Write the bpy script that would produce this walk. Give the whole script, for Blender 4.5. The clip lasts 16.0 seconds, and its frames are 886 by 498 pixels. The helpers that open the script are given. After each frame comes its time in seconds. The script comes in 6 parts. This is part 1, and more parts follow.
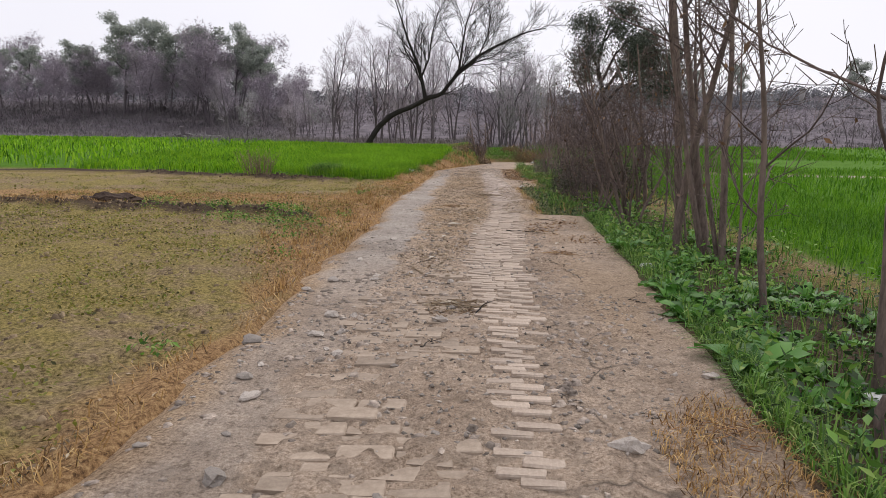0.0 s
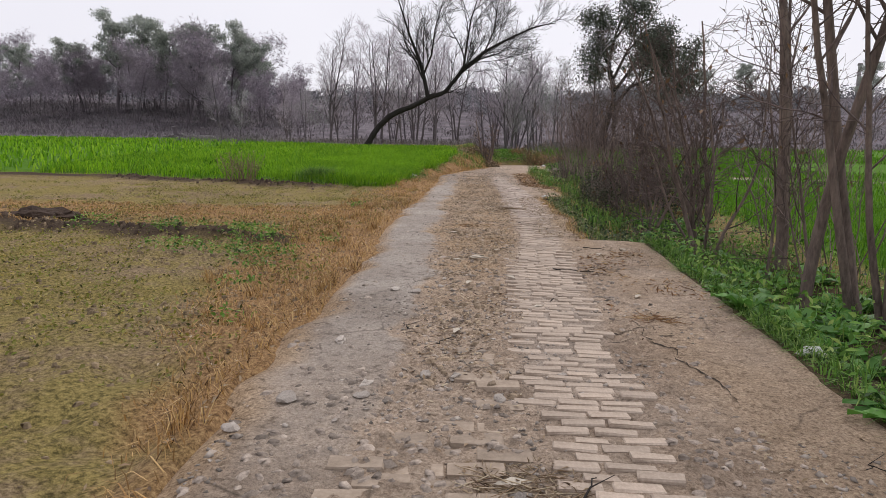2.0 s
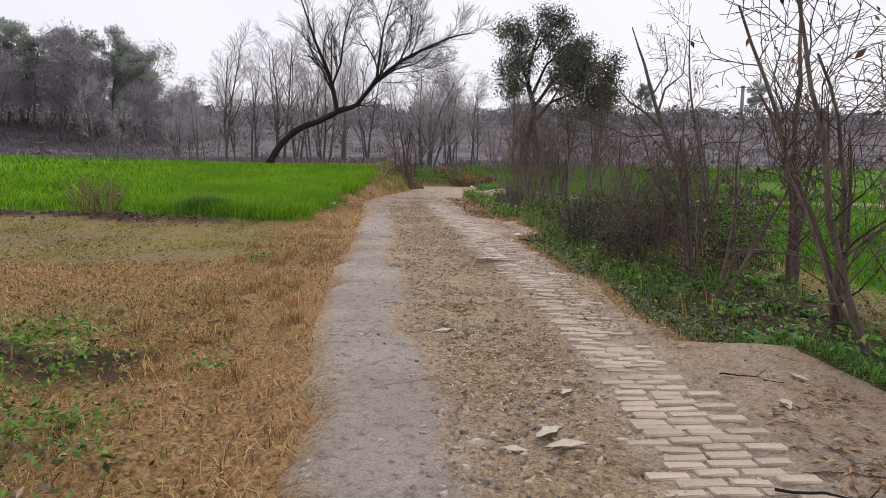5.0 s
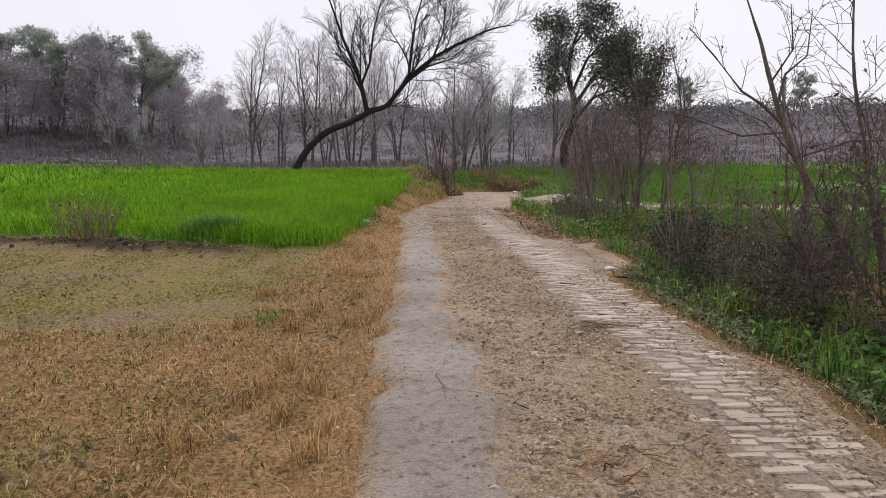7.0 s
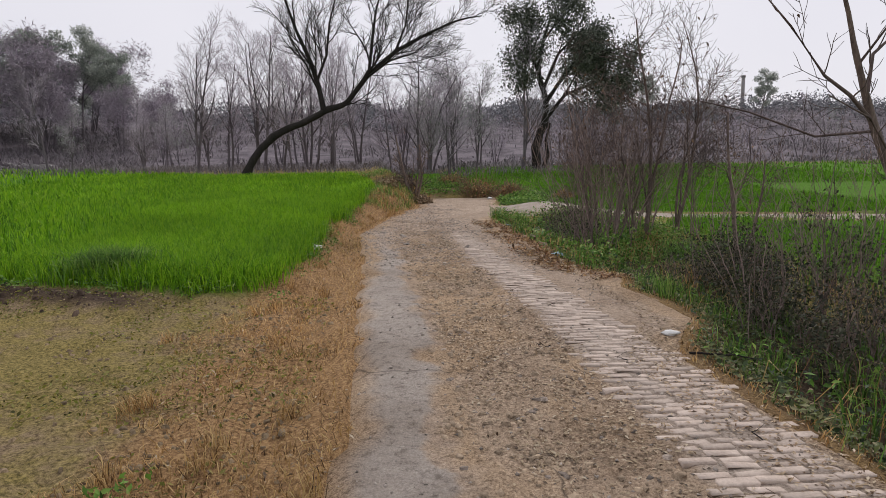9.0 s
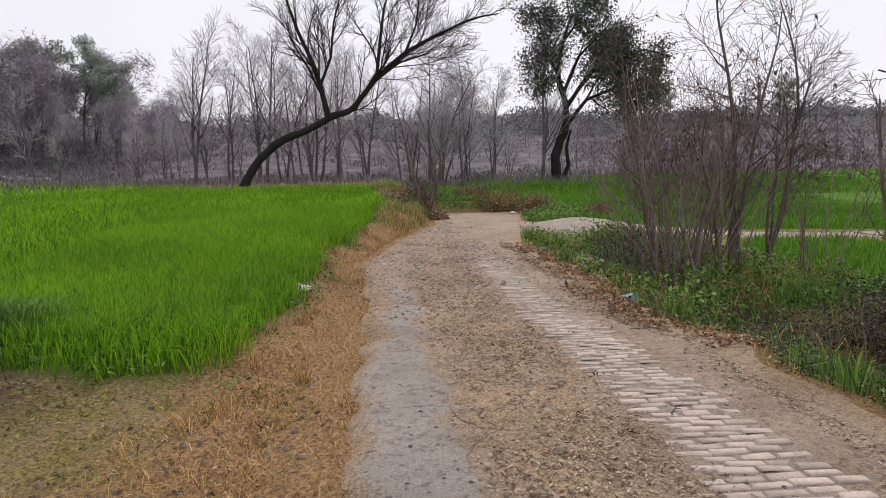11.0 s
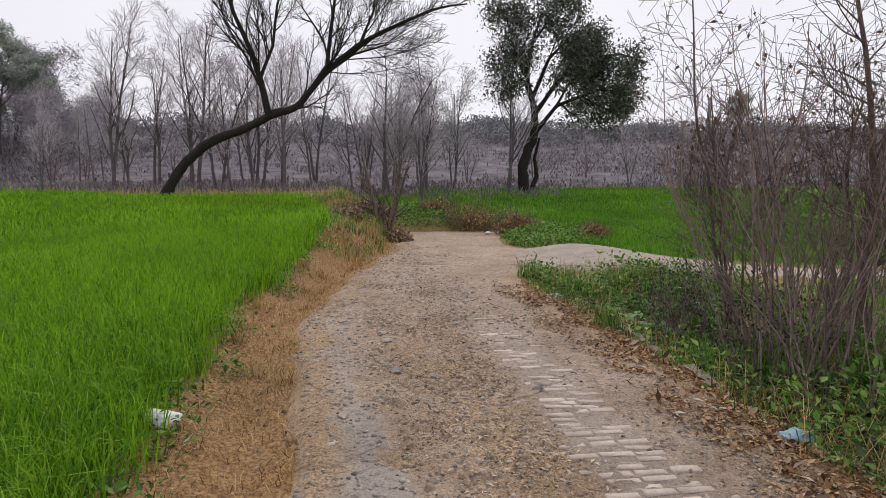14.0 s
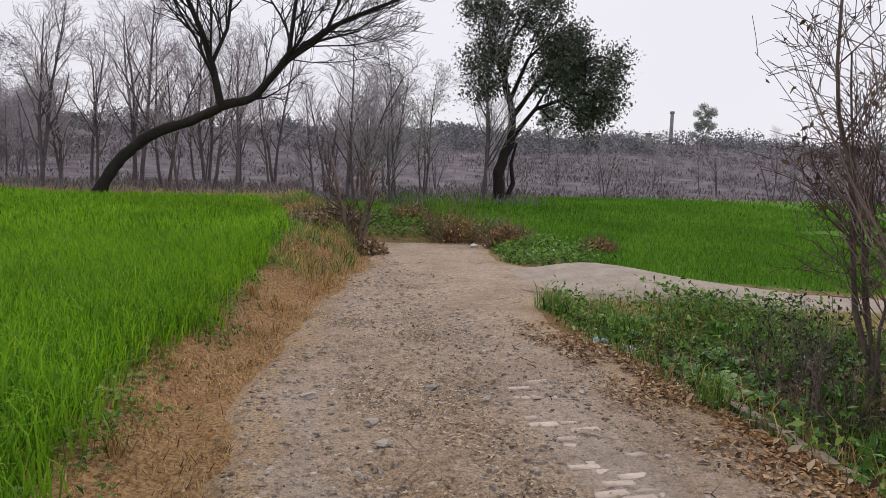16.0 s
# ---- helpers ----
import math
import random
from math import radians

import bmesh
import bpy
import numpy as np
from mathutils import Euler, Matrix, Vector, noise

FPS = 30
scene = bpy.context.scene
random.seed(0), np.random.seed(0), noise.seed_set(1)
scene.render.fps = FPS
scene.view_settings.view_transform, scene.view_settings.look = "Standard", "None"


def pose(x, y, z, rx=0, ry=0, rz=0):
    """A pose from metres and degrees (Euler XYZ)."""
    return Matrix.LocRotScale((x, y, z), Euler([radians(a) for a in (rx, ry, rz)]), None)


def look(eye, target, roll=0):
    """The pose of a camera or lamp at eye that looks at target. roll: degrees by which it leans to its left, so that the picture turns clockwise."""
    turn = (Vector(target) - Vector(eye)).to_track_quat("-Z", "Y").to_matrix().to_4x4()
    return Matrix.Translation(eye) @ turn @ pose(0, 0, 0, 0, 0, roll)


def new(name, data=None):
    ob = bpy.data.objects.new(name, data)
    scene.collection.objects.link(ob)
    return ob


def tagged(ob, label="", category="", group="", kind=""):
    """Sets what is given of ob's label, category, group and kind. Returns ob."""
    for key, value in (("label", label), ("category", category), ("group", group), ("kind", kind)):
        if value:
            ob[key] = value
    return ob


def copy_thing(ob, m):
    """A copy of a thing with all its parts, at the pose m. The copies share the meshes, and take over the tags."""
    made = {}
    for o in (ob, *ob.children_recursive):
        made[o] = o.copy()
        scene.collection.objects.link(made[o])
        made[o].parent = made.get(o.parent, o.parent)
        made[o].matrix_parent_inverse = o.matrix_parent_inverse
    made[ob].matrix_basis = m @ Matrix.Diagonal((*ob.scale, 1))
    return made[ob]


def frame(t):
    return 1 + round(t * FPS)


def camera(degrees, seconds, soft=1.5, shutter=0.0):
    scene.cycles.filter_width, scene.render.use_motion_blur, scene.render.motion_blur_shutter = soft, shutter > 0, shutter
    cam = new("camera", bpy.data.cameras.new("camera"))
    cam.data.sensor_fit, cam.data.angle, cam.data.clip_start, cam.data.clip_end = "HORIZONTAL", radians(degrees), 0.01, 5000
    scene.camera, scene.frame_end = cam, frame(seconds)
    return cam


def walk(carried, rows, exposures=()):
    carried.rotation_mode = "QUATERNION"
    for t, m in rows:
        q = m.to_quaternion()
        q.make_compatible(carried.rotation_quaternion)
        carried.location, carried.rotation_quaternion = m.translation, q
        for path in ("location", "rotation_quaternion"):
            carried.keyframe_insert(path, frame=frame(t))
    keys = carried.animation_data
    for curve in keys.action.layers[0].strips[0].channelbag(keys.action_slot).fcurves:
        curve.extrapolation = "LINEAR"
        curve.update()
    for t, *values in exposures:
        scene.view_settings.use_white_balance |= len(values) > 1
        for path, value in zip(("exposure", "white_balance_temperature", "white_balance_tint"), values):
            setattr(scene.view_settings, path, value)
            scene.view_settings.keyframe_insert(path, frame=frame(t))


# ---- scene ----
cam = camera(69.0, 16.0, soft=0.35)
PATH = [
    (0, (0.850, 0.572, 1.226), (0.763, 2.621, 0.879), 0.6),
    (0.5, (0.803, 1.196, 1.241), (0.840, 3.245, 0.883), 0.5),
    (1, (0.777, 1.888, 1.255), (0.781, 3.940, 0.916), 1.2),
    (1.5, (0.617, 2.525, 1.243), (0.672, 4.575, 0.898), 1.5),
    (2, (0.528, 3.123, 1.238), (0.441, 5.172, 0.894), 0.7),
    (2.5, (0.407, 3.788, 1.225), (0.411, 5.833, 0.846), 1.1),
    (3, (0.300, 4.502, 1.202), (0.361, 6.558, 0.896), 2.2),
    (3.5, (0.130, 5.176, 1.212), (0.295, 7.225, 0.892), 1.9),
    (4, (0.029, 5.838, 1.236), (0.200, 7.892, 0.953), 0.7),
    (4.5, (-0.103, 6.510, 1.276), (0.103, 8.562, 1.006), 0.7),
    (5, (-0.210, 7.142, 1.278), (0.007, 9.190, 0.992), 0.7),
    (5.2, (-0.243, 7.372, 1.320), (-0.111, 9.428, 1.028), 0.5),
    (7.3, (-0.452, 10.109, 1.501), (-0.323, 12.165, 1.213), -0.5),
    (7.5, (-0.431, 10.348, 1.561), (-0.279, 12.401, 1.259), -0.3),
    (8, (-0.477, 11.171, 1.550), (-0.213, 13.202, 1.190), 0.4),
    (8.5, (-0.451, 11.876, 1.575), (-0.300, 13.929, 1.274), -0.3),
    (9, (-0.438, 12.609, 1.583), (-0.197, 14.655, 1.292), -0.8),
    (9.2, (-0.405, 12.882, 1.589), (-0.179, 14.931, 1.306), -1.1),
    (11.3, (-0.362, 15.794, 1.566), (-0.157, 17.848, 1.308), -1.2),
    (11.5, (-0.357, 16.056, 1.499), (-0.202, 18.113, 1.233), -1.2),
    (12, (-0.318, 16.736, 1.566), (-0.174, 18.795, 1.311), -0.6),
    (12.5, (-0.318, 17.372, 1.582), (-0.069, 19.421, 1.327), -0.4),
    (13, (-0.272, 18.006, 1.615), (-0.002, 20.050, 1.343), -0.4),
    (13.5, (-0.290, 18.594, 1.629), (0.053, 20.625, 1.345), -0.2),
    (14, (-0.288, 19.228, 1.643), (0.085, 21.261, 1.408), 0.1),
    (14.5, (-0.333, 19.926, 1.623), (0.226, 21.918, 1.400), 0.4),
    (15, (-0.301, 20.604, 1.590), (0.229, 22.606, 1.390), 1.2),
    (15.5, (-0.321, 21.253, 1.581), (0.252, 23.243, 1.382), 1.2),
    (16, (-0.269, 21.863, 1.531), (0.231, 23.871, 1.320), 1.6),
]
walk(cam, [(t, look(eye, target, roll)) for t, eye, target, roll in PATH],
     [(0, 0.04, 6500, 14), (0.5, 0.01, 6500, 14), (1, 0.06, 6500, 14), (2, -0.04, 6500, 14), (2.5, 0.06, 6500, 14), (3, 0.01, 6500, 14), (3.5, -0.14, 6500, 14), (4, 0.12, 6500, 14), (4.5, -0.14, 6500, 14), (5, 0.03, 6500, 14), (8, -0.01, 6500, 14), (8.5, 0.06, 6500, 14), (9, -0.19, 6500, 14), (11.5, 0.08, 6500, 14), (12, 0.14, 6500, 14), (12.5, 0.10, 6500, 14), (13, 0.26, 6500, 14), (14, -0.04, 6500, 14), (14.5, -0.12, 6500, 14), (16, -0.12, 6500, 14)])

# ---- sky and light: pale overcast noon ----
world = bpy.data.worlds.new("overcast_sky")
scene.world = world
world.use_nodes = True
wn, wl = world.node_tree.nodes, world.node_tree.links
sky = wn.new("ShaderNodeTexSky")
sky.sky_type, sky.sun_disc = "NISHITA", False
sky.sun_elevation, sky.sun_rotation = radians(46), radians(22)
dim = wn.new("ShaderNodeVectorMath")
dim.operation = "SCALE"
dim.inputs["Scale"].default_value = 0.10
wl.new(sky.outputs[0], dim.inputs[0])
cloud_noise = wn.new("ShaderNodeTexNoise")
cloud_noise.inputs["Scale"].default_value = 1.6
cloud_noise.inputs["Detail"].default_value = 4
cloud = wn.new("ShaderNodeValToRGB")
cloud.color_ramp.elements[0].position, cloud.color_ramp.elements[0].color = 0.3, (0.88, 0.88, 0.935, 1)
cloud.color_ramp.elements[1].position, cloud.color_ramp.elements[1].color = 0.7, (0.98, 0.98, 1.02, 1)
wl.new(cloud_noise.outputs[0], cloud.inputs[0])
cover = wn.new("ShaderNodeMix")
cover.data_type = "RGBA"
cover.inputs[0].default_value = 0.92
wl.new(dim.outputs[0], cover.inputs[6])
wl.new(cloud.outputs[0], cover.inputs[7])
wl.new(cover.outputs[2], wn["Background"].inputs[0])
wn["Background"].inputs[1].default_value = 1.0

sun = new("sun", bpy.data.lights.new("sun", "SUN"))
sun.data.energy, sun.data.angle, sun.data.color = 1.5, radians(14), (1.0, 0.955, 0.89)
sun.matrix_world = look((4, 10, 11), (0, 0, 0))


# ---- materials ----
def material(name):
    m = bpy.data.materials.new(name)
    m.use_nodes = True
    return m, m.node_tree.nodes, m.node_tree.links, m.node_tree.nodes["Principled BSDF"]


def noise_node(n, l, scale, detail=5, rough=0.6, stretch=None):
    c = n.new("ShaderNodeTexCoord")
    t = n.new("ShaderNodeTexNoise")
    t.inputs["Scale"].default_value, t.inputs["Detail"].default_value, t.inputs["Roughness"].default_value = scale, detail, rough
    if stretch:
        mp = n.new("ShaderNodeMapping")
        mp.inputs["Scale"].default_value = stretch
        l.new(c.outputs["Object"], mp.inputs[0])
        l.new(mp.outputs[0], t.inputs[0])
    else:
        l.new(c.outputs["Object"], t.inputs[0])
    return t.outputs[0]


def ramp(n, l, fac, *stops):
    r = n.new("ShaderNodeValToRGB")
    while len(r.color_ramp.elements) < len(stops):
        r.color_ramp.elements.new(0.5)
    for e, (p, c) in zip(r.color_ramp.elements, stops):
        e.position, e.color = p, (*c, 1)
    l.new(fac, r.inputs[0])
    return r.outputs[0]


def blend(n, l, fac, a, b, mode="MIX"):
    x = n.new("ShaderNodeMix")
    x.data_type, x.blend_type = "RGBA", mode
    for value, socket in ((fac, x.inputs[0]), (a, x.inputs[6]), (b, x.inputs[7])):
        if isinstance(value, (int, float)):
            socket.default_value = value
        elif isinstance(value, tuple):
            socket.default_value = (*value, 1)
        else:
            l.new(value, socket)
    return x.outputs[2]


def bump(n, l, bsdf, height, strength, distance):
    b = n.new("ShaderNodeBump")
    b.inputs["Strength"].default_value, b.inputs["Distance"].default_value = strength, distance
    l.new(height, b.inputs["Height"])
    l.new(b.outputs[0], bsdf.inputs["Normal"])


def solid(name, dark, light, scale=8.0, rough=0.85, relief=0.3, depth=0.01, stretch=None, pick="", vary=(0.55, 1.25)):
    """Two tones of grain and stain; pick: 'island' or 'object' adds a shade of its own to every piece."""
    m, n, l, p = material(name)
    fine, broad = noise_node(n, l, scale * 6, 6, 0.7, stretch), noise_node(n, l, scale, 4, 0.6, stretch)
    tone = blend(n, l, 0.5, fine, broad)
    colour = ramp(n, l, tone, (0.32, dark), (0.68, light))
    if pick:
        g = n.new("ShaderNodeNewGeometry" if pick == "island" else "ShaderNodeObjectInfo")
        shade = ramp(n, l, g.outputs["Random Per Island" if pick == "island" else "Random"], (0, (vary[0],) * 3), (1, (vary[1],) * 3))
        colour = blend(n, l, 1.0, colour, shade, "MULTIPLY")
    l.new(colour, p.inputs["Base Color"])
    p.inputs["Roughness"].default_value = rough
    p.inputs["Specular IOR Level"].default_value = 0.25
    if relief:
        bump(n, l, p, fine, relief, depth)
    return m


def leafy(name, *tones, through_light=0.3, rough=0.6):
    """Thin leaves and blades: every island takes a tone of its own, some light comes through."""
    m, n, l, p = material(name)
    g = n.new("ShaderNodeNewGeometry")
    step = 1 / max(1, len(tones) - 1)
    colour = ramp(n, l, g.outputs["Random Per Island"], *[(i * step, c) for i, c in enumerate(tones)])
    patch = ramp(n, l, noise_node(n, l, 0.35, 3), (0.3, (0.72, 0.75, 0.7)), (0.7, (1.2, 1.15, 1.1)))
    colour = blend(n, l, 1.0, colour, patch, "MULTIPLY")
    l.new(colour, p.inputs["Base Color"])
    p.inputs["Roughness"].default_value = rough
    p.inputs["Specular IOR Level"].default_value = 0.3
    t = n.new("ShaderNodeBsdfTranslucent")
    l.new(colour, t.inputs[0])
    s = n.new("ShaderNodeMixShader")
    s.inputs[0].default_value = through_light
    l.new(p.outputs[0], s.inputs[1])
    l.new(t.outputs[0], s.inputs[2])
    l.new(s.outputs[0], n["Material Output"].inputs[0])
    return m


def zone(n, l, channel):
    a = n.new("ShaderNodeAttribute")
    a.attribute_name = "zone"
    s = n.new("ShaderNodeSeparateColor")
    l.new(a.outputs["Color"], s.inputs[0])
    return s.outputs[channel]


def ground_material():
    # zone: red = sown crop bed, green = dry straw verge, blue = dark turned earth and darkened ditch floor, alpha = far
    # hill greyed for haze
    m, n, l, p = material("field_soil")
    fine, mid, broad = noise_node(n, l, 34, 9, 0.8), noise_node(n, l, 5, 6, 0.7), noise_node(n, l, 0.45, 4, 0.6)
    soil = ramp(n, l, fine, (0.38, (0.085, 0.058, 0.036)), (0.5, (0.24, 0.175, 0.105)), (0.62, (0.4, 0.31, 0.19)))
    sprout = ramp(n, l, fine, (0.4, (0.085, 0.072, 0.024)), (0.6, (0.38, 0.3, 0.11)))
    cover_mask = ramp(n, l, blend(n, l, 0.55, mid, broad), (0.41, (0, 0, 0)), (0.53, (1, 1, 1)))
    colour = blend(n, l, cover_mask, soil, sprout)
    bed = ramp(n, l, mid, (0.3, (0.055, 0.14, 0.01)), (0.7, (0.1, 0.22, 0.018)))
    straw = ramp(n, l, fine, (0.38, (0.09, 0.05, 0.026)), (0.5, (0.31, 0.185, 0.088)), (0.63, (0.53, 0.36, 0.18)))
    earth = ramp(n, l, fine, (0.35, (0.035, 0.024, 0.018)), (0.7, (0.12, 0.085, 0.06)))
    colour = blend(n, l, zone(n, l, 0), colour, bed)
    colour = blend(n, l, zone(n, l, 1), colour, straw)
    colour = blend(n, l, zone(n, l, 2), colour, earth)
    # far hill soil tinted purple-grey: the distance haze is in this colour
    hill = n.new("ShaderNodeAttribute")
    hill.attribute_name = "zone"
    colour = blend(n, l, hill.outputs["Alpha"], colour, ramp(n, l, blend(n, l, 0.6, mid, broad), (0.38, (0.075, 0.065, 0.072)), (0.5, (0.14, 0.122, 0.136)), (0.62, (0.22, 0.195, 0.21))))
    l.new(colour, p.inputs["Base Color"])
    p.inputs["Roughness"].default_value = 0.95
    p.inputs["Specular IOR Level"].default_value = 0.1
    bump(n, l, p, blend(n, l, 0.35, fine, mid), 0.7, 0.06)
    return m


def road_material():
    # zone: red = worn grey mortar strip, green = brown litter and soil, blue = pale dusted brick edge
    m, n, l, p = material("worn_lane")
    fine, mid, broad = noise_node(n, l, 60, 8, 0.75), noise_node(n, l, 9, 6, 0.7), noise_node(n, l, 1.1, 5, 0.65)
    dirt = ramp(n, l, fine, (0.35, (0.21, 0.152, 0.106)), (0.5, (0.45, 0.35, 0.265)), (0.65, (0.62, 0.505, 0.4)))
    dirt = blend(n, l, ramp(n, l, mid, (0.45, (0, 0, 0)), (0.62, (1, 1, 1))), dirt, blend(n, l, 0.6, dirt, (0.27, 0.215, 0.165)))
    grey = ramp(n, l, fine, (0.3, (0.255, 0.222, 0.19)), (0.5, (0.385, 0.342, 0.3)), (0.7, (0.5, 0.448, 0.395)))
    brown = ramp(n, l, fine, (0.36, (0.15, 0.1, 0.06)), (0.5, (0.41, 0.295, 0.19)), (0.63, (0.6, 0.46, 0.31)))
    pale = ramp(n, l, fine, (0.34, (0.27, 0.22, 0.175)), (0.5, (0.42, 0.355, 0.3)), (0.66, (0.55, 0.475, 0.41)))
    colour = blend(n, l, zone(n, l, 0), dirt, grey)
    colour = blend(n, l, zone(n, l, 1), colour, brown)
    colour = blend(n, l, zone(n, l, 2), colour, pale)
    stain = ramp(n, l, broad, (0.32, (0.74, 0.71, 0.68)), (0.55, (1, 1, 1)), (0.75, (1.12, 1.1, 1.08)))
    colour = blend(n, l, 1.0, colour, stain, "MULTIPLY")
    mottle = ramp(n, l, noise_node(n, l, 16, 5, 0.7), (0.34, (0.4, 0.37, 0.34)), (0.47, (1, 1, 1)), (0.68, (1.15, 1.13, 1.1)))
    colour = blend(n, l, 0.7, colour, mottle, "MULTIPLY")
    # fine cracks in the mortar, broken off by patches
    c = n.new("ShaderNodeTexCoord")
    warp = n.new("ShaderNodeMix")
    warp.data_type = "VECTOR"
    warp.inputs[0].default_value = 0.12
    wn2 = n.new("ShaderNodeTexNoise")
    wn2.inputs["Scale"].default_value = 3.5
    l.new(c.outputs["Object"], wn2.inputs[0])
    l.new(c.outputs["Object"], warp.inputs[4])
    l.new(wn2.outputs["Color"], warp.inputs[5])
    cells = n.new("ShaderNodeTexVoronoi")
    cells.feature = "DISTANCE_TO_EDGE"
    cells.inputs["Scale"].default_value = 1.5
    l.new(warp.outputs[1], cells.inputs[0])
    line = ramp(n, l, cells.outputs["Distance"], (0.0, (1, 1, 1)), (0.016, (0, 0, 0)))
    where = ramp(n, l, noise_node(n, l, 0.9, 3), (0.5, (0, 0, 0)), (0.6, (0.75, 0.75, 0.75)))
    colour = blend(n, l, blend(n, l, 1.0, line, where, "MULTIPLY"), colour, (0.06, 0.047, 0.037))
    l.new(colour, p.inputs["Base Color"])
    p.inputs["Roughness"].default_value = 0.92
    p.inputs["Specular IOR Level"].default_value = 0.15
    bump(n, l, p, blend(n, l, 0.4, fine, mid), 0.9, 0.04)
    return m


SOIL, LANE = ground_material(), road_material()
TRACK = solid("pale_track_dust", (0.22, 0.182, 0.145), (0.43, 0.37, 0.31), 3.0, 0.95, 0.4, 0.02)
BRICK = solid("dusty_brick", (0.33, 0.262, 0.205), (0.61, 0.505, 0.41), 9, 0.9, 0.5, 0.004, pick="object", vary=(0.82, 1.12))
PAVER = solid("trodden_brick", (0.25, 0.195, 0.145), (0.45, 0.365, 0.285), 8, 0.9, 0.5, 0.004, pick="object", vary=(0.82, 1.1))
STONE = solid("river_stone", (0.25, 0.22, 0.19), (0.54, 0.48, 0.42), 7, 0.8, 0.4, 0.004, pick="object")
GRIT = solid("loose_grit", (0.16, 0.135, 0.11), (0.52, 0.46, 0.4), 5, 0.9, 0.0, pick="island", vary=(0.4, 1.3))
BARK_GREY = solid("grey_brown_bark", (0.035, 0.026, 0.023), (0.27, 0.205, 0.175), 5, 0.9, 0.7, 0.01, (1, 1, 0.25))
# far bark lifted to purple-grey, distance haze mixed into its colour
BARK_FAR = solid("hazed_woodland_bark", (0.065, 0.056, 0.062), (0.19, 0.166, 0.178), 1.5, 0.95, 0.4, 0.02, (1, 1, 0.3))
BARK_DARK = solid("dark_bark", (0.01, 0.0085, 0.008), (0.038, 0.032, 0.028), 4, 0.9, 0.7, 0.02, (1, 1, 0.3))
TWIG = solid("dry_twig", (0.04, 0.028, 0.026), (0.22, 0.165, 0.15), 3, 0.9, 0.0, pick="island")
SHRUB_STEM = solid("brown_shrub_stem", (0.085, 0.062, 0.055), (0.36, 0.275, 0.245), 3, 0.9, 0.0, pick="island")
# very pale twigs: haze before the wood is painted into them
TWIG_FAR = solid("hazed_wood_twig", (0.38, 0.335, 0.385), (0.68, 0.605, 0.68), 0.4, 0.95, 0.0, pick="island")
WHEAT = leafy("young_wheat_blade", (0.035, 0.12, 0.004), (0.14, 0.34, 0.008), (0.21, 0.44, 0.012), (0.34, 0.55, 0.03), through_light=0.35, rough=0.7)
YOUNG_WHEAT = leafy("short_wheat_blade", (0.04, 0.13, 0.008), (0.085, 0.23, 0.01), (0.13, 0.31, 0.014), (0.19, 0.37, 0.03), through_light=0.3, rough=0.7)
STRAW = leafy("dry_straw_blade", (0.07, 0.036, 0.016), (0.35, 0.2, 0.075), (0.54, 0.335, 0.13), (0.66, 0.485, 0.235), through_light=0.2)
SPROUT = leafy("field_weed_leaf", (0.045, 0.05, 0.014), (0.24, 0.22, 0.05), (0.18, 0.22, 0.035), (0.45, 0.35, 0.12))
WEED = leafy("ditch_weed_leaf", (0.03, 0.075, 0.016), (0.09, 0.2, 0.032), (0.17, 0.35, 0.055), (0.31, 0.42, 0.12))
DOCK = leafy("broad_dock_leaf", (0.045, 0.15, 0.025), (0.12, 0.32, 0.05), (0.24, 0.47, 0.12), rough=0.5)
# creeper tones darkened to stand for shade between the ditch weeds
SHADE_WEED = leafy("shaded_creeper_leaf", (0.016, 0.03, 0.014), (0.04, 0.075, 0.03), (0.1, 0.145, 0.075))
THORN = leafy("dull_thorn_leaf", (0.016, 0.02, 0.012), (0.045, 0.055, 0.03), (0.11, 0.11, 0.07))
# evergreen tones lightened to take in some distance haze
EVERGREEN = leafy("evergreen_leaf", (0.038, 0.05, 0.04), (0.088, 0.105, 0.082), (0.165, 0.182, 0.15), through_light=0.15)
# gum leaves paled and greyed, with the haze in their colour
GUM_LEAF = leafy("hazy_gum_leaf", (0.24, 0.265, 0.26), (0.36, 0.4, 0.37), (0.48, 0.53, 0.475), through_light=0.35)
DRY_LEAF = leafy("withered_leaf", (0.045, 0.028, 0.018), (0.13, 0.078, 0.045), (0.27, 0.162, 0.09), through_light=0.15)
LITTER = leafy("fallen_leaf_litter", (0.06, 0.037, 0.023), (0.27, 0.185, 0.115), (0.41, 0.31, 0.2), (0.55, 0.46, 0.35), through_light=0.1)
RUSSET = leafy("russet_fallen_leaf", (0.07, 0.032, 0.02), (0.25, 0.125, 0.06), (0.42, 0.24, 0.11), (0.56, 0.4, 0.22), through_light=0.1)
PALE_LEAF = solid("bleached_fallen_leaf", (0.36, 0.31, 0.24), (0.6, 0.54, 0.45), 12, 0.8, 0.3, 0.003)
# scrub tones greyed towards purple to carry the haze
SCRUB = leafy("hazed_dry_scrub", (0.13, 0.115, 0.13), (0.165, 0.147, 0.164), (0.2, 0.18, 0.2), (0.15, 0.145, 0.145), through_light=0.1)
# grey-blue leaves: the air between is put into the base colour
FAR_TREE = leafy("hazed_tree_leaf", (0.13, 0.136, 0.158), (0.2, 0.205, 0.232), (0.27, 0.272, 0.3), through_light=0.1)
PLASTIC = solid("dirty_white_plastic", (0.5, 0.5, 0.48), (0.8, 0.8, 0.79), 9, 0.45, 0.3, 0.006)
BLUE_PLASTIC = solid("faded_blue_plastic", (0.12, 0.3, 0.42), (0.42, 0.62, 0.72), 9, 0.45, 0.3, 0.006)
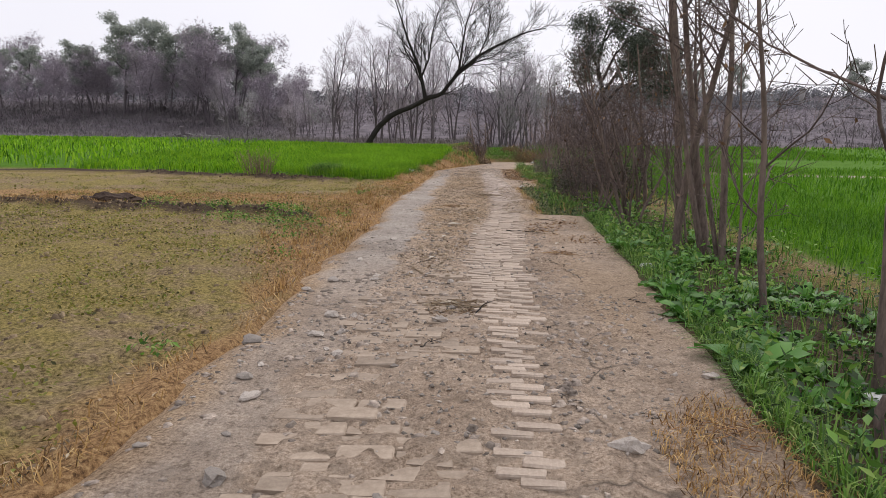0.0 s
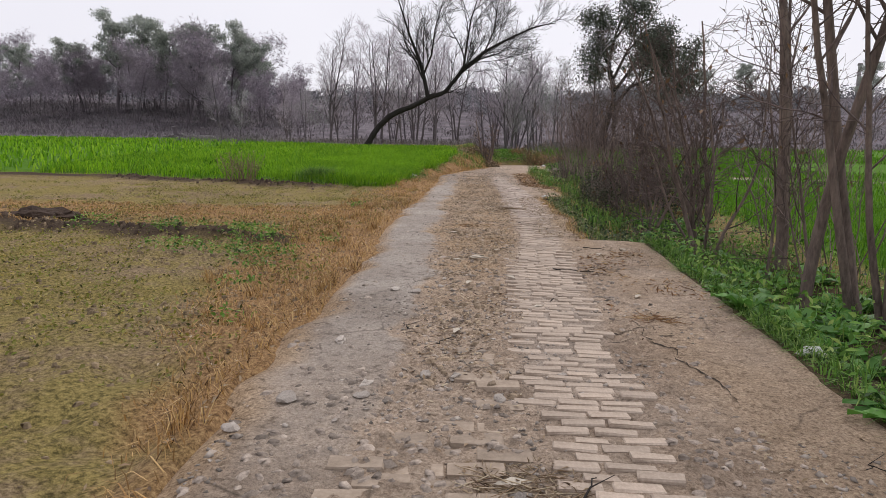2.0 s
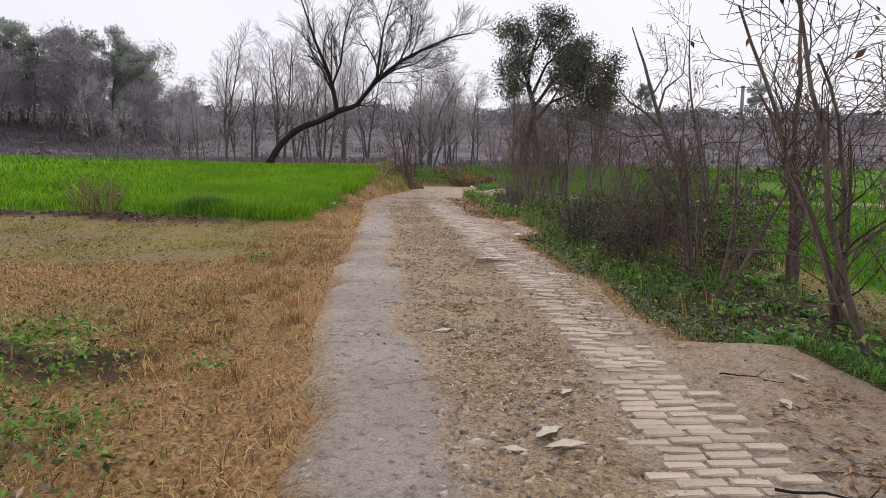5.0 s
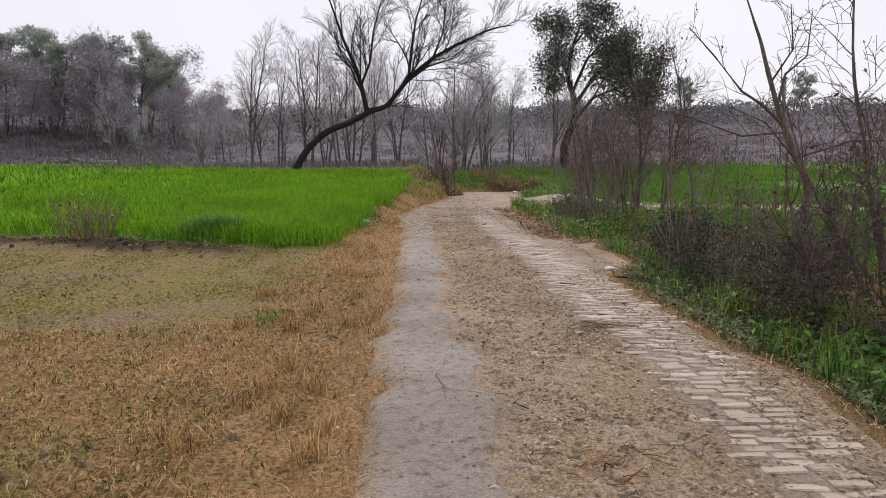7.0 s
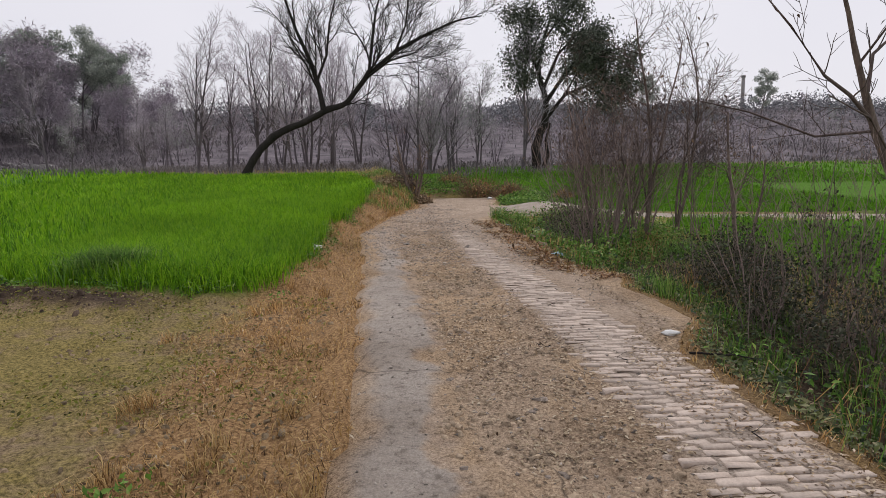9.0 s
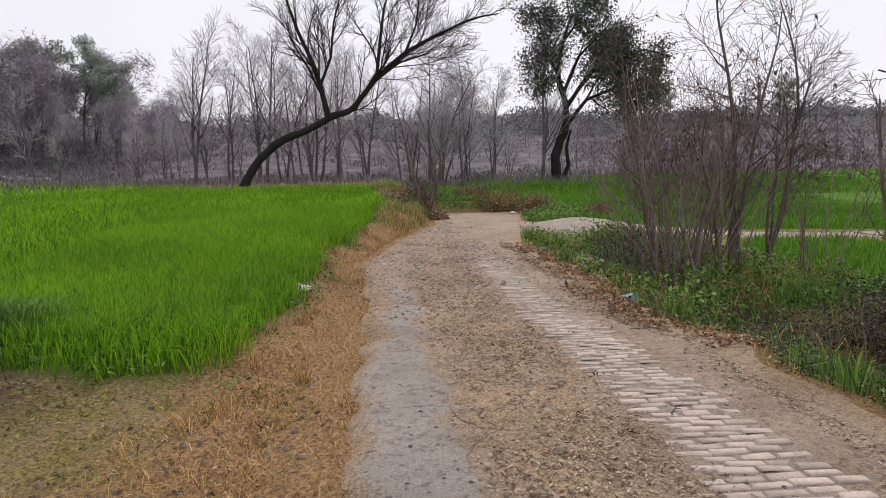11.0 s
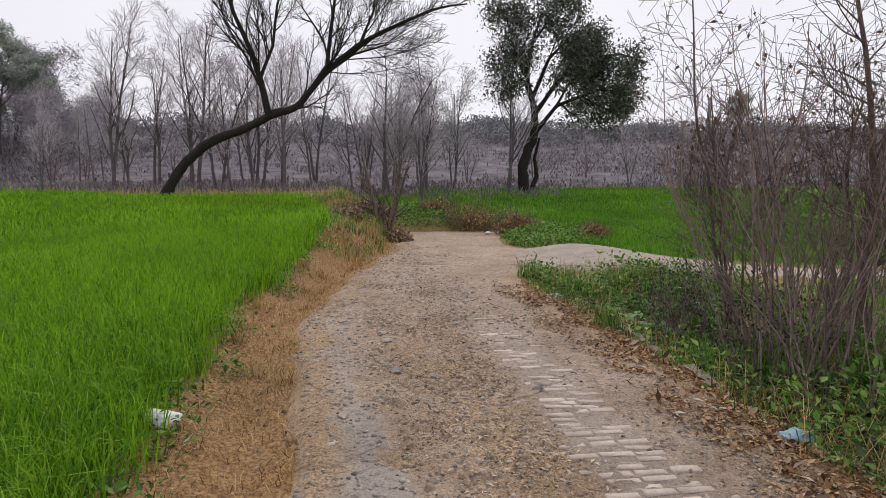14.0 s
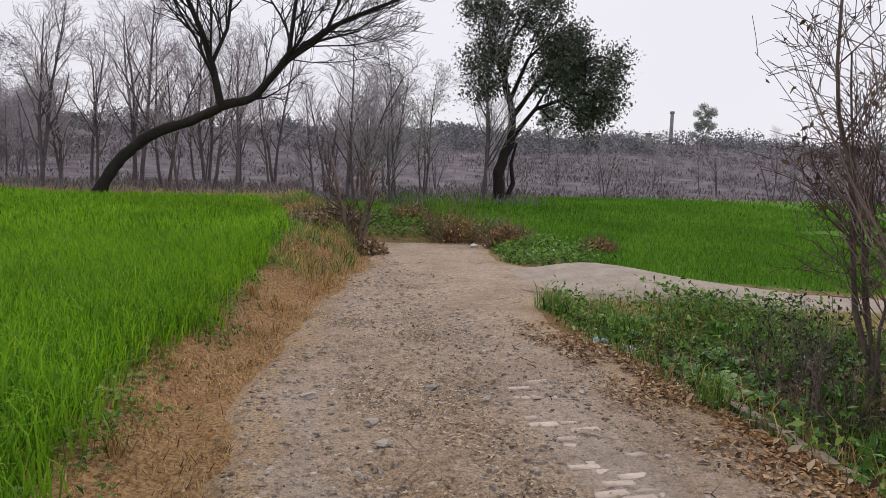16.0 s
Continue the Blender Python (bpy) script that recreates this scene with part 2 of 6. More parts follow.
CONCRETE = solid("weathered_concrete", (0.16, 0.152, 0.148), (0.36, 0.345, 0.335), 2, 0.9, 0.4, 0.01)


# ---- terrain ----
def vnoise(x, y, seed=0):
    """Smooth noise from 0 to 1 on a unit lattice."""
    x, y = np.asarray(x, float), np.asarray(y, float)
    xi, yi = np.floor(x).astype(np.int64), np.floor(y).astype(np.int64)
    u, v = x - xi, y - yi
    u, v = u * u * (3 - 2 * u), v * v * (3 - 2 * v)

    def corner(a, b):
        h = (a * 374761393 + b * 668265263 + seed * 974711) & 0x7FFFFFFF
        h = ((h ^ (h >> 13)) * 1274126177) & 0x7FFFFFFF
        return ((h ^ (h >> 16)) & 0xFFFF) / 65535.0

    top = corner(xi, yi) * (1 - u) + corner(xi + 1, yi) * u
    low = corner(xi, yi + 1) * (1 - u) + corner(xi + 1, yi + 1) * u
    return top * (1 - v) + low * v


def step(a, b, x):
    t = np.clip((np.asarray(x, float) - a) / (b - a), 0, 1)
    return t * t * (3 - 2 * t)


def lane_left(y):
    w = 0.18 * (vnoise(np.asarray(y) * 0.9, 3, 5) - 0.5) + 0.14 * (vnoise(np.asarray(y) * 2.9, 8, 6) - 0.5)
    return np.interp(y, [-9, 6, 24, 26, 27.7, 29.8, 33.5, 36.5, 38], [-0.72, -0.66, -0.66, -0.62, -0.42, 0.13, 1.12, 1.66, 1.9]) + w


def lane_right(y):
    w = 0.05 * (vnoise(np.asarray(y) * 1.7, 4, 9) - 0.5) + 0.22 * step(11.5, 12.5, y) * (vnoise(np.asarray(y) * 1.3, 2, 7) - 0.5)
    return np.interp(y, [-9, 0, 3.3, 6.7, 11.32, 11.42, 13.7, 17.2, 18.4, 20.5, 22, 24, 28, 29.3, 30.2, 31.5, 33.4, 34.2, 36, 38],
                     [1.5, 1.95, 2.19, 2.48, 2.76, 1.98, 2.05, 2.05, 2.65, 2.8, 2.52, 2.6, 2.62, 2.75, 3.6, 4.2, 4.1, 3.9, 4.4, 4.9]) + w


def track_near(x):
    return np.interp(x, [2.7, 3.65, 5, 7.5, 12, 40], [29.9, 30.1, 29.55, 28.7, 27.2, 19]) + 0.15 * (vnoise(np.asarray(x) * 1.3, 1, 31) - 0.5)


def track_far(x):
    return np.interp(x, [2.7, 4, 5.1, 5.6, 7.7, 8.8, 14, 40], [33.6, 33.3, 32.9, 32.3, 30.6, 30, 28.2, 20.3]) + 0.15 * (vnoise(np.asarray(x) * 1.1, 7, 32) - 0.5)


def crop_edge(x):
    """The near edge of the wheat on the lane's left."""
    return 20.4 + 0.42 * np.clip(-2.4 - np.asarray(x), 0, 9) + 0.5 * (vnoise(np.asarray(x) * 0.6, 3, 11) - 0.5)


def bank_edge(y):
    """The lane-side edge of the wheat on the left."""
    return lane_left(y) - np.interp(y, [20, 22, 24, 27, 29, 32, 35, 38, 46, 60], [1.15, 0.8, 0.74, 0.58, 0.66, 1.05, 1.6, 2.1, 3.0, 4.0]) - 0.2 * (vnoise(np.asarray(y) * 1.4, 5, 12) - 0.5)


def in_crop_left(x, y):
    return step(-0.15, 0.25, bank_edge(y) - x) * step(-0.1, 0.4, y - crop_edge(x)) * (1 - step(0, 1.5, y - 45.3 - np.clip(-8 - x, 0, 20)))


def in_crop_right(x, y):
    start = np.interp(y, [0, 10, 24, 27], [4.3, 4.6, 5.6, 6.4])
    south = step(0, 0.4, x - start) * step(0, 0.4, track_near(x) - 0.3 - 1.4 * (1 - step(6, 8, x)) - y)
    north = step(5.2, 5.8, x) * step(0.05, 0.3, y - track_far(x)) + step(1.9, 2.3, x) * step(39.0, 39.6, y)
    return np.clip(south + north, 0, 1) * (1 - step(60, 63, y))


def ground_z(x, y):
    x, y = np.asarray(x, float), np.asarray(y, float)
    l, r = lane_left(y), lane_right(y)
    left = 1 - step(-0.3, 0.0, x - l)
    right = step(0.0, 0.35, x - r)
    rise = 0.024 * np.clip(y - 24, 0, 30)
    z = left * (-0.07 + step(-0.2, 0.6, y - crop_edge(x)) * step(0.1, 0.8, l - x) * 0.17 + rise * step(0.3, 1.6, l - x) + 0.12 * step(24, 29, y) * step(0.05, 0.7, l - x) + 0.2 * step(29, 35, y) * step(0.05, 0.55, l - x) * step(-2.6, -1.2, x - l))
    ditch = 0.14 * step(0.0, 0.6, x - r) * (1 - step(3.7, 4.6, x)) * (1 - step(27, 29, y))
    z = z + right * (-0.05 - ditch + step(3.6, 6.5, x) * 0.034 * np.clip(y - 31.5, 0, 24)) + step(37.8, 41, y) * (x > l) * (x < r) * 0.2
    z = z + step(37.5, 39, y) * (x > l - 0.3) * (x < 3.6) * 0.3
    # bund and clods on the fallow field
    bund = np.exp(-(((y - (11.35 + 0.28 * np.clip(-3 - x, 0, 9))) / 0.33) ** 2)) * step(1.7, 2.3, -x) * 0.1
    bund2 = np.exp(-(((y - crop_edge(x) + 0.45) / 0.4) ** 2)) * step(2.4, 3.4, -x) * 0.11
    z = z + (bund + bund2) * (0.5 + vnoise(x * 2.3, y * 2.3, 14))
    near = left * (1 - in_crop_left(x, y)) * (y < 24)
    z = z + near * (0.06 * (vnoise(x * 2.1, y * 2.1, 1) - 0.5) + 0.085 * (vnoise(x * 5.0, y * 5.0, 2) - 0.5))
    z = z + right * 0.06 * (vnoise(x * 1.9, y * 1.9, 3) - 0.5)
    # far rising scrub land
    z = z + step(66, 160, y + 0.12 * np.abs(x)) * (8.5 + 3 * vnoise(x * 0.013, y * 0.013, 4)) + step(60, 90, y) * (vnoise(x * 0.09, y * 0.09, 5) - 0.5) * 1.2
    # sunk under the lane and the track
    lane = step(0.0, 0.06, x - l - 0.05) * step(0.0, 0.06, r - 0.05 - x) * (y < 38)
    track = step(2.9, 3.2, x) * step(0.05, 0.3, y - track_near(x)) * step(0.05, 0.3, track_far(x) - y)
    return z - 0.13 * np.clip(lane, 0, 1) - 0.17 * np.clip(track, 0, 1)


def mortar_edge(y):
    """The broken inner edge of the grey mortar strip."""
    y = np.asarray(y, float)
    jag = 0.2 * (vnoise(y * 2.1, 6, 25) - 0.5) + 0.1 * (vnoise(y * 7.3, 9, 26) - 0.5) + 0.05 * (vnoise(y * 19, 3, 27) - 0.5)
    return np.interp(y, [4, 6.5, 8.2, 9, 9.6, 10.9, 14.3, 15.4, 16.2, 17.4, 22, 26], [0.0, 0.12, 0.08, 0.18, 0.18, 0.05, 0.1, -0.02, -0.08, 0.03, 0.08, -0.1]) + jag


def on_mortar(x, y):
    return step(0.0, 0.035, mortar_edge(y) - x) * step(5.2, 7.5, y + 1.5 * (vnoise(x * 3, y * 3, 28) - 0.5)) * (1 - step(23, 24.5, y + 1.5 * (vnoise(x * 3, y * 3, 29) - 0.5)))


def on_strip(x, y):
    return step(-0.03, 0.05, strip_width(y) * 0.5 + 0.04 - np.abs(x - strip_centre(y))) * (y > 2.5) * (y < 25)


def road_z(x, y):
    x, y = np.asarray(x, float), np.asarray(y, float)
    l, r = lane_left(y), lane_right(y)
    mid = step(-0.1, 0.2, x) * step(-0.1, 0.35, 1.9 - x) * (1 - 0.85 * on_strip(x, y))
    coat = on_mortar(x, y)
    mid = mid * (1 - coat)
    z = 0.016 * coat + 0.008 * coat * (1 - step(9, 12, y)) * (vnoise(x * 22, y * 22, 24) - 0.5) + 0.02 * (vnoise(x * 1.7, y * 1.7, 21) - 0.5) + (0.008 + 0.024 * mid) * (vnoise(x * 7, y * 7, 22) - 0.5) + 0.03 * mid * (vnoise(x * 17, y * 17, 23) - 0.5)
    return z - 0.05 * (1 - step(0.0, 0.18, x - l)) - 0.02 * (1 - step(0, 0.03, r - x))


def strip_centre(y):
    return np.interp(y, [2, 4.8, 6.5, 9, 11.2, 14, 17, 20, 22.8, 24, 28], [1.09, 1.12, 1.1, 1.21, 1.4, 1.56, 1.59, 1.55, 1.42, 1.49, 1.56])


def strip_width(y):
    return np.interp(y, [2, 3.3, 4.5, 5.7, 7, 9, 10.2, 11.5, 14.5, 15.5, 17, 19.5, 22.8, 25, 28], [0.15, 0.17, 0.27, 0.43, 0.52, 0.6, 0.46, 0.46, 0.55, 0.72, 0.74, 0.58, 0.46, 0.42, 0.3])


# ---- mesh helpers ----
def mesh_of(name, verts, faces, mat, smooth=False):
    """A mesh from arrays: faces has three or four columns."""
    verts, faces = np.asarray(verts, np.float32), np.asarray(faces, np.int32)
    me = bpy.data.meshes.new(name)
    me.vertices.add(len(verts))
    me.vertices.foreach_set("co", verts.ravel())
    k = faces.shape[1]
    me.loops.add(faces.size)
    me.loops.foreach_set("vertex_index", faces.ravel())
    me.polygons.add(len(faces))
    me.polygons.foreach_set("loop_start", np.arange(0, faces.size, k, dtype=np.int32))
    if smooth:
        me.polygons.foreach_set("use_smooth", np.ones(len(faces), bool))
    me.update(calc_edges=True)
    me.materials.append(mat)
    return me


def part(name, me, parent, label=""):
    ob = new(name, me)
    ob.parent = parent
    return tagged(ob, label)


def from_bm(name, bm, mat, smooth=True):
    me = bpy.data.meshes.new(name)
    for f in bm.faces:
        f.smooth = smooth
    bm.to_mesh(me)
    bm.free()
    me.materials.append(mat)
    return me


def zones(me, red, green, blue, alpha=1.0):
    a = me.color_attributes.new("zone", "FLOAT_COLOR", "POINT")
    a.data.foreach_set("color", np.stack([red, green, blue, np.ones_like(red) * alpha], 1).astype(np.float32).ravel())


def sheet(name, xs, ys, height, mat):
    gx, gy = np.meshgrid(xs, ys)
    v = np.stack([gx.ravel(), gy.ravel(), height(gx, gy).ravel()], 1)
    w, h = len(xs), len(ys)
    i = (np.arange(h - 1)[:, None] * w + np.arange(w - 1)[None]).ravel()
    return mesh_of(name, v, np.stack([i, i + 1, i + w + 1, i + w], 1), mat, True), gx.ravel(), gy.ravel()


class Wood:
    """Collects tapered tubes and the points where leaves may sit."""

    def __init__(self):
        self.v, self.f, self.tips = [], [], []

    def tube(self, pts, r0, r1, sides):
        base, n = len(self.v), len(pts)
        for i, p in enumerate(pts):
            d = (pts[min(i + 1, n - 1)] - pts[max(i - 1, 0)]).normalized()
            a = d.orthogonal().normalized()
            b = d.cross(a)
            r = r0 + (r1 - r0) * i / (n - 1)
            for k in range(sides):
                t = 2 * math.pi * k / sides
                self.v.append(p + a * (r * math.cos(t)) + b * (r * math.sin(t)))
        for i in range(n - 1):
            for k in range(sides):
                k2 = (k + 1) % sides
                a, b = base + i * sides, base + (i + 1) * sides
                self.f.append((a + k, a + k2, b + k2, b + k))

    def mesh(self, name, mat):
        return mesh_of(name, [tuple(p) for p in self.v], self.f, mat, True)


def bent(rng, start, way, length, n, wander, lift):
    """A wandering line that bends upwards by lift."""
    pts, d = [start], way.normalized()
    for _ in range(n):
        d = (d + Vector((rng.uniform(-1, 1), rng.uniform(-1, 1), rng.uniform(-1, 1))) * wander + Vector((0, 0, lift))).normalized()
        pts.append(pts[-1] + d * (length / n))
    return pts


def grow(rng, woods, pts, r0, r1, level, shape, thin=0.0016, ratio=1.0):
    """A limb along pts, with side limbs down to the last level. shape: for each level (count, length, spread, lift, segments, sides, first place)."""
    sides = shape[level][5]
    woods[min(level, len(woods) - 1)].tube(pts, r0, r1, sides)
    if level + 1 >= len(shape):
        woods[-1].tips.append(pts[-1])
        woods[-1].tips.append(pts[len(pts) // 2])
        return
    count, length, spread, lift, segs, _, first = shape[level + 1]
    for c in range(count):
        u = first + (1 - first) * (c + rng.random()) / count
        i = min(int(u * (len(pts) - 1)), len(pts) - 2)
        s = pts[i].lerp(pts[i + 1], u * (len(pts) - 1) - i)
        d = (pts[i + 1] - pts[i]).normalized()
        side = (d.orthogonal().normalized() * math.cos(a := rng.uniform(0, 6.283)) + d.cross(d.orthogonal()).normalized() * math.sin(a))
        way = d * math.cos(spread) + side * math.sin(spread)
        k = length * rng.uniform(0.6, 1.2) * (1.15 - 0.6 * u)
        r = max(max(r0 + (r1 - r0) * u, 0.002) * rng.uniform(0.45, 0.7) * ratio, thin * 1.3)
        grow(rng, woods, bent(rng, s, way, k, segs, 0.2, lift), r, max(r * 0.35, thin), level + 1, shape, thin, ratio)


def leaf_arrays(rng, places, size, aspect=0.45, spread=0.0, flat=0.0, droop=0.0):
    """Folded four-cornered leaves at the places, turned at random. flat: how far they lie level."""
    p = np.asarray(places, float)
    n = len(p)
    p = p + rng.normal(0, 1, (n, 3)) * spread
    s = size * rng.uniform(0.55, 1.25, (n, 1))
    d = rng.normal(0, 1, (n, 3))
    d[:, 2] = d[:, 2] * (1 - flat) - droop
    d /= np.linalg.norm(d, axis=1, keepdims=True) + 1e-9
    up = rng.normal(0, 1, (n, 3)) * (1 - flat) + np.array([0, 0, 1.0])
    side = np.cross(d, up)
    side /= np.linalg.norm(side, axis=1, keepdims=True) + 1e-9
    nrm = np.cross(side, d)
    v = np.stack([p, p + d * s * 0.45 + side * s * aspect * 0.5 + nrm * s * 0.1, p + d * s, p + d * s * 0.45 - side * s * aspect * 0.5 + nrm * s * 0.1], 1)
    i = np.arange(n)[:, None] * 4
    return v.reshape(-1, 3), np.concatenate([i + [0, 1, 2], i + [0, 2, 3]])


def blade_arrays(rng, x, y, z, height, width, lean):
    """Grass blades: a quad and a pointed top that bends over."""
    n = len(x)
    h = height * rng.uniform(0.6, 1.2, n)
    a, b = rng.uniform(0, 2 * np.pi, n), rng.uniform(0, 2 * np.pi, n)
    w = width * rng.uniform(0.6, 1.3, n) * 0.5
    k = lean * rng.uniform(0.2, 1.3, n)
    base = np.stack([x, y, z], 1)
    side = np.stack([np.cos(a), np.sin(a), np.zeros(n)], 1) * w[:, None]
    tilt = np.stack([np.cos(b), np.sin(b), np.zeros(n)], 1)
    mid = base + tilt * (h * 0.28 * k)[:, None] + np.array([0, 0, 1.0]) * (h * 0.62)[:, None]
    tip = base + tilt * (h * k)[:, None] + np.array([0, 0, 1.0]) * (h * (1.05 - 0.45 * np.clip(k, 0, 1.4)))[:, None]
    v = np.stack([base - side, base + side, mid - side * 0.8, mid + side * 0.8, tip], 1)
    i = np.arange(n)[:, None] * 5
    return v.reshape(-1, 3), np.concatenate([i + [0, 1, 3], i + [0, 3, 2], i + [2, 3, 4]])


def scatter(rng, n, x0, x1, y0, y1, keep=None):
    x, y = rng.uniform(x0, x1, n), rng.uniform(y0, y1, n)
    if keep is not None:
        k = rng.random(n) < keep(x, y)
        x, y = x[k], y[k]
    return x, y


def stuff(name, arrays, mat, label, category):
    v, f, at = [], [], 0
    for a, b in arrays:
        v.append(a)
        f.append(b + at)
        at += len(a)
    ob = new(name, mesh_of(name, np.concatenate(v), np.concatenate(f), mat))
    return tagged(ob, label, category, kind="stuff")


# ---- ground, lane and side track ----
def spaced(*runs):
    out = []
    for a, b, s in runs:
        out += list(np.arange(a, b, s))
    return np.array(out + [runs[-1][1]])


xs = spaced((-900, -200, 100), (-200, -60, 10), (-60, -12, 2), (-12, -6, 0.4), (-6, 6, 0.1), (6, 12, 0.4), (12, 60, 2), (60, 200, 10), (200, 900, 100))
ys = spaced((-900, -100, 100), (-100, -10, 10), (-10, 1, 0.5), (1, 40, 0.11), (40, 70, 1), (70, 200, 4), (200, 1500, 100))
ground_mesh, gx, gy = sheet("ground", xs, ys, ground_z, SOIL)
wob = 0.5 * (vnoise(gx * 1.3, gy * 1.3, 41) - 0.5) + 0.3 * (vnoise(gx * 4, gy * 4, 42) - 0.5)
off_left = lane_left(gy) - gx
verge_w = np.interp(gy, [0, 4, 6.5, 8.5, 11, 13, 16, 21, 24, 60], [0.1, 0.18, 0.42, 1.1, 1.6, 1.5, 1.35, 1.2, 0.9, 1.6])
straw_zone = step(-0.3, 0.3, verge_w - off_left + wob) * (off_left > -0.2) * (gy < 45)
straw_zone = np.maximum(straw_zone, step(-0.4, 0.4, 1.0 - np.abs(gy - 13.9 - 0.1 * np.clip(-gx, 0, 8)) + wob) * (off_left > 0) * 0.9)
crop_zone = np.maximum(in_crop_left(gx, gy), in_crop_right(gx, gy))
bund_line = np.abs(gy - (11.35 + 0.28 * np.clip(-3 - gx, 0, 9)))
earth_zone = step(-0.1, 0.2, 0.34 - bund_line + wob * 0.4) * (gx < -1.7) * 0.95
earth_zone = np.maximum(earth_zone, step(-0.15, 0.2, 0.42 - np.abs(gy - crop_edge(gx) + 0.45) + wob * 0.5) * step(2.4, 3.4, -gx))
off_right = gx - lane_right(gy)
# ditch floor: dark soil, deepened in colour for the shade under the weeds
earth_zone = np.maximum(earth_zone, step(-0.25, np.where(gy < 11.4, 0.05, 0.5), off_right) * step(0, 0.6, 4.5 - gx) * (gy < 29) * 0.95)
straw_zone = straw_zone * (1 - 0.8 * earth_zone)
straw_zone = np.maximum(straw_zone, (off_right > -0.1) * step(-0.4, 0.3, 0.35 - off_right + wob) * (gy > 11.4) * (gy < 29) * 0.7)
crop_zone = np.where(gy > 72, 0, crop_zone)
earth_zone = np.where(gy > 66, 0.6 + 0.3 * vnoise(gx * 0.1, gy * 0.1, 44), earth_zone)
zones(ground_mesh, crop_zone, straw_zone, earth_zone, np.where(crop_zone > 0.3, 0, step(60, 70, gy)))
tagged(new("ground", ground_mesh), "brown fallow soil, dry straw verges and sown field beds", "ground", kind="structure")


def build_road():
    rows, cols = np.arange(-8, 38.01, 0.045), 150
    y = np.repeat(rows, cols + 1)
    u = np.tile(np.linspace(0, 1, cols + 1), len(rows))
    l, r = lane_left(y), lane_right(y)
    x = l + (r - l) * u
    z = road_z(x, y)
    top = np.stack([x, y, z], 1)
    w = cols + 1
    i = (np.arange(len(rows) - 1)[:, None] * w + np.arange(cols)[None]).ravel()
    faces = [np.stack([i, i + 1, i + w + 1, i + w], 1)]
    # sides down into the soil
    n = len(top)
    right = np.arange(len(rows)) * w + cols
    left = np.arange(len(rows)) * w
    skirt_r, skirt_l = top[right] + [0.02, 0, -0.22], top[left] + [-0.05, 0, -0.16]
    k = np.arange(len(rows) - 1)
    faces.append(np.stack([right[k], n + k, n + k + 1, right[k + 1]], 1))
    m = n + len(rows)
    faces.append(np.stack([left[k + 1], m + k + 1, m + k, left[k]], 1))
    v = np.concatenate([top, skirt_r, skirt_l])
    me = mesh_of("road", v, np.concatenate(faces), LANE, True)
    x, y = v[:, 0], v[:, 1]
    wob = 0.3 * (vnoise(x * 2.2, y * 2.2, 51) - 0.5) + 0.2 * (vnoise(x * 7, y * 7, 52) - 0.5)
    inner = mortar_edge(y)
    grey = step(-0.01, 0.05, inner - x) * step(0.0, 0.18, x - lane_left(y)) * (1 - 0.75 * step(23, 25, y + wob)) * (0.35 + 0.6 * step(5, 8, y + wob))
    litter = step(-0.1, 0.15, x - inner + wob * 0.8) * step(-0.1, 0.2, strip_centre(y) - 0.25 - x + wob) * step(6.5, 10, y) * (1 - step(24, 27, y)) * (0.45 + 0.55 * step(0.35, 0.65, vnoise(x * 2.6, y * 2.0, 55)))
    edge = step(-0.1, 0.15, 0.16 + 0.22 * step(20, 23, y) + 0.1 * (1 - step(6, 9, y)) - (x - lane_left(y)) + wob * 0.4)
    shoulder = step(0.0, 0.3, x - lane_right(y) + 0.45 + wob) * step(11.8, 13, y) * 0.8
    dusting = 0.55 * step(0.35, 0.7, 0.6 * vnoise(x * 1.1, y * 0.8, 53) + 0.4 * vnoise(x * 3.1, y * 3.1, 54)) * step(1.5, 1.9, x) * (y < 11.5)
    litter = np.clip(np.maximum(np.maximum(np.maximum(litter, edge), shoulder), dusting), 0, 1)
    pale = step(-0.1, 0.1, strip_width(y) * 0.5 - np.abs(x - strip_centre(y)) + wob * 0.3) * step(5, 7, y) * (1 - step(24, 28, y)) * 0.85
    zones(me, grey, litter, pale)
    return tagged(new("road", me), "worn narrow lane of grey mortar, trodden brick and dust", "road", kind="structure")


road = build_road()


def build_track():
    cols, rows = np.arange(3.2, 40.1, 0.25), 24
    x = np.repeat(cols, rows + 1)
    u = np.tile(np.linspace(0, 1, rows + 1), len(cols))
    y = track_near(x) + (track_far(x) - track_near(x)) * u
    hump = 0.2 * np.exp(-(((x - 5.2) / 1.0) ** 2))
    z = -0.02 + hump + 0.02 * np.clip(x - 6, 0, 9) * 0.3 + 0.03 * (vnoise(x * 1.5, y * 1.5, 61) - 0.5) - 0.12 * (1 - step(0, 0.12, u)) - 0.12 * step(0.88, 1, u)
    z = z + 0.03 * step(3.3, 3.9, x) - 0.02 - 0.09 * step(6, 8.5, x)
    w = rows + 1
    i = (np.arange(len(cols) - 1)[:, None] * w + np.arange(rows)[None]).ravel()
    top, n = np.stack([x, y, z], 1), len(x)
    near, far, k = np.arange(len(cols)) * w, np.arange(len(cols)) * w + rows, np.arange(len(cols) - 1)
    v = np.concatenate([top, top[near] + [0, -0.03, -0.3], top[far] + [0, 0.03, -0.3]])
    m = n + len(cols)
    f = np.concatenate([np.stack([i, i + w, i + w + 1, i + 1], 1), np.stack([near[k], n + k, n + k + 1, near[k + 1]], 1), np.stack([far[k + 1], m + k + 1, m + k, far[k]], 1)])
    me = mesh_of("road", v, f, TRACK, True)
    return tagged(new("road", me), "pale dusty earth track branching off the lane", "road", kind="structure")


build_track()


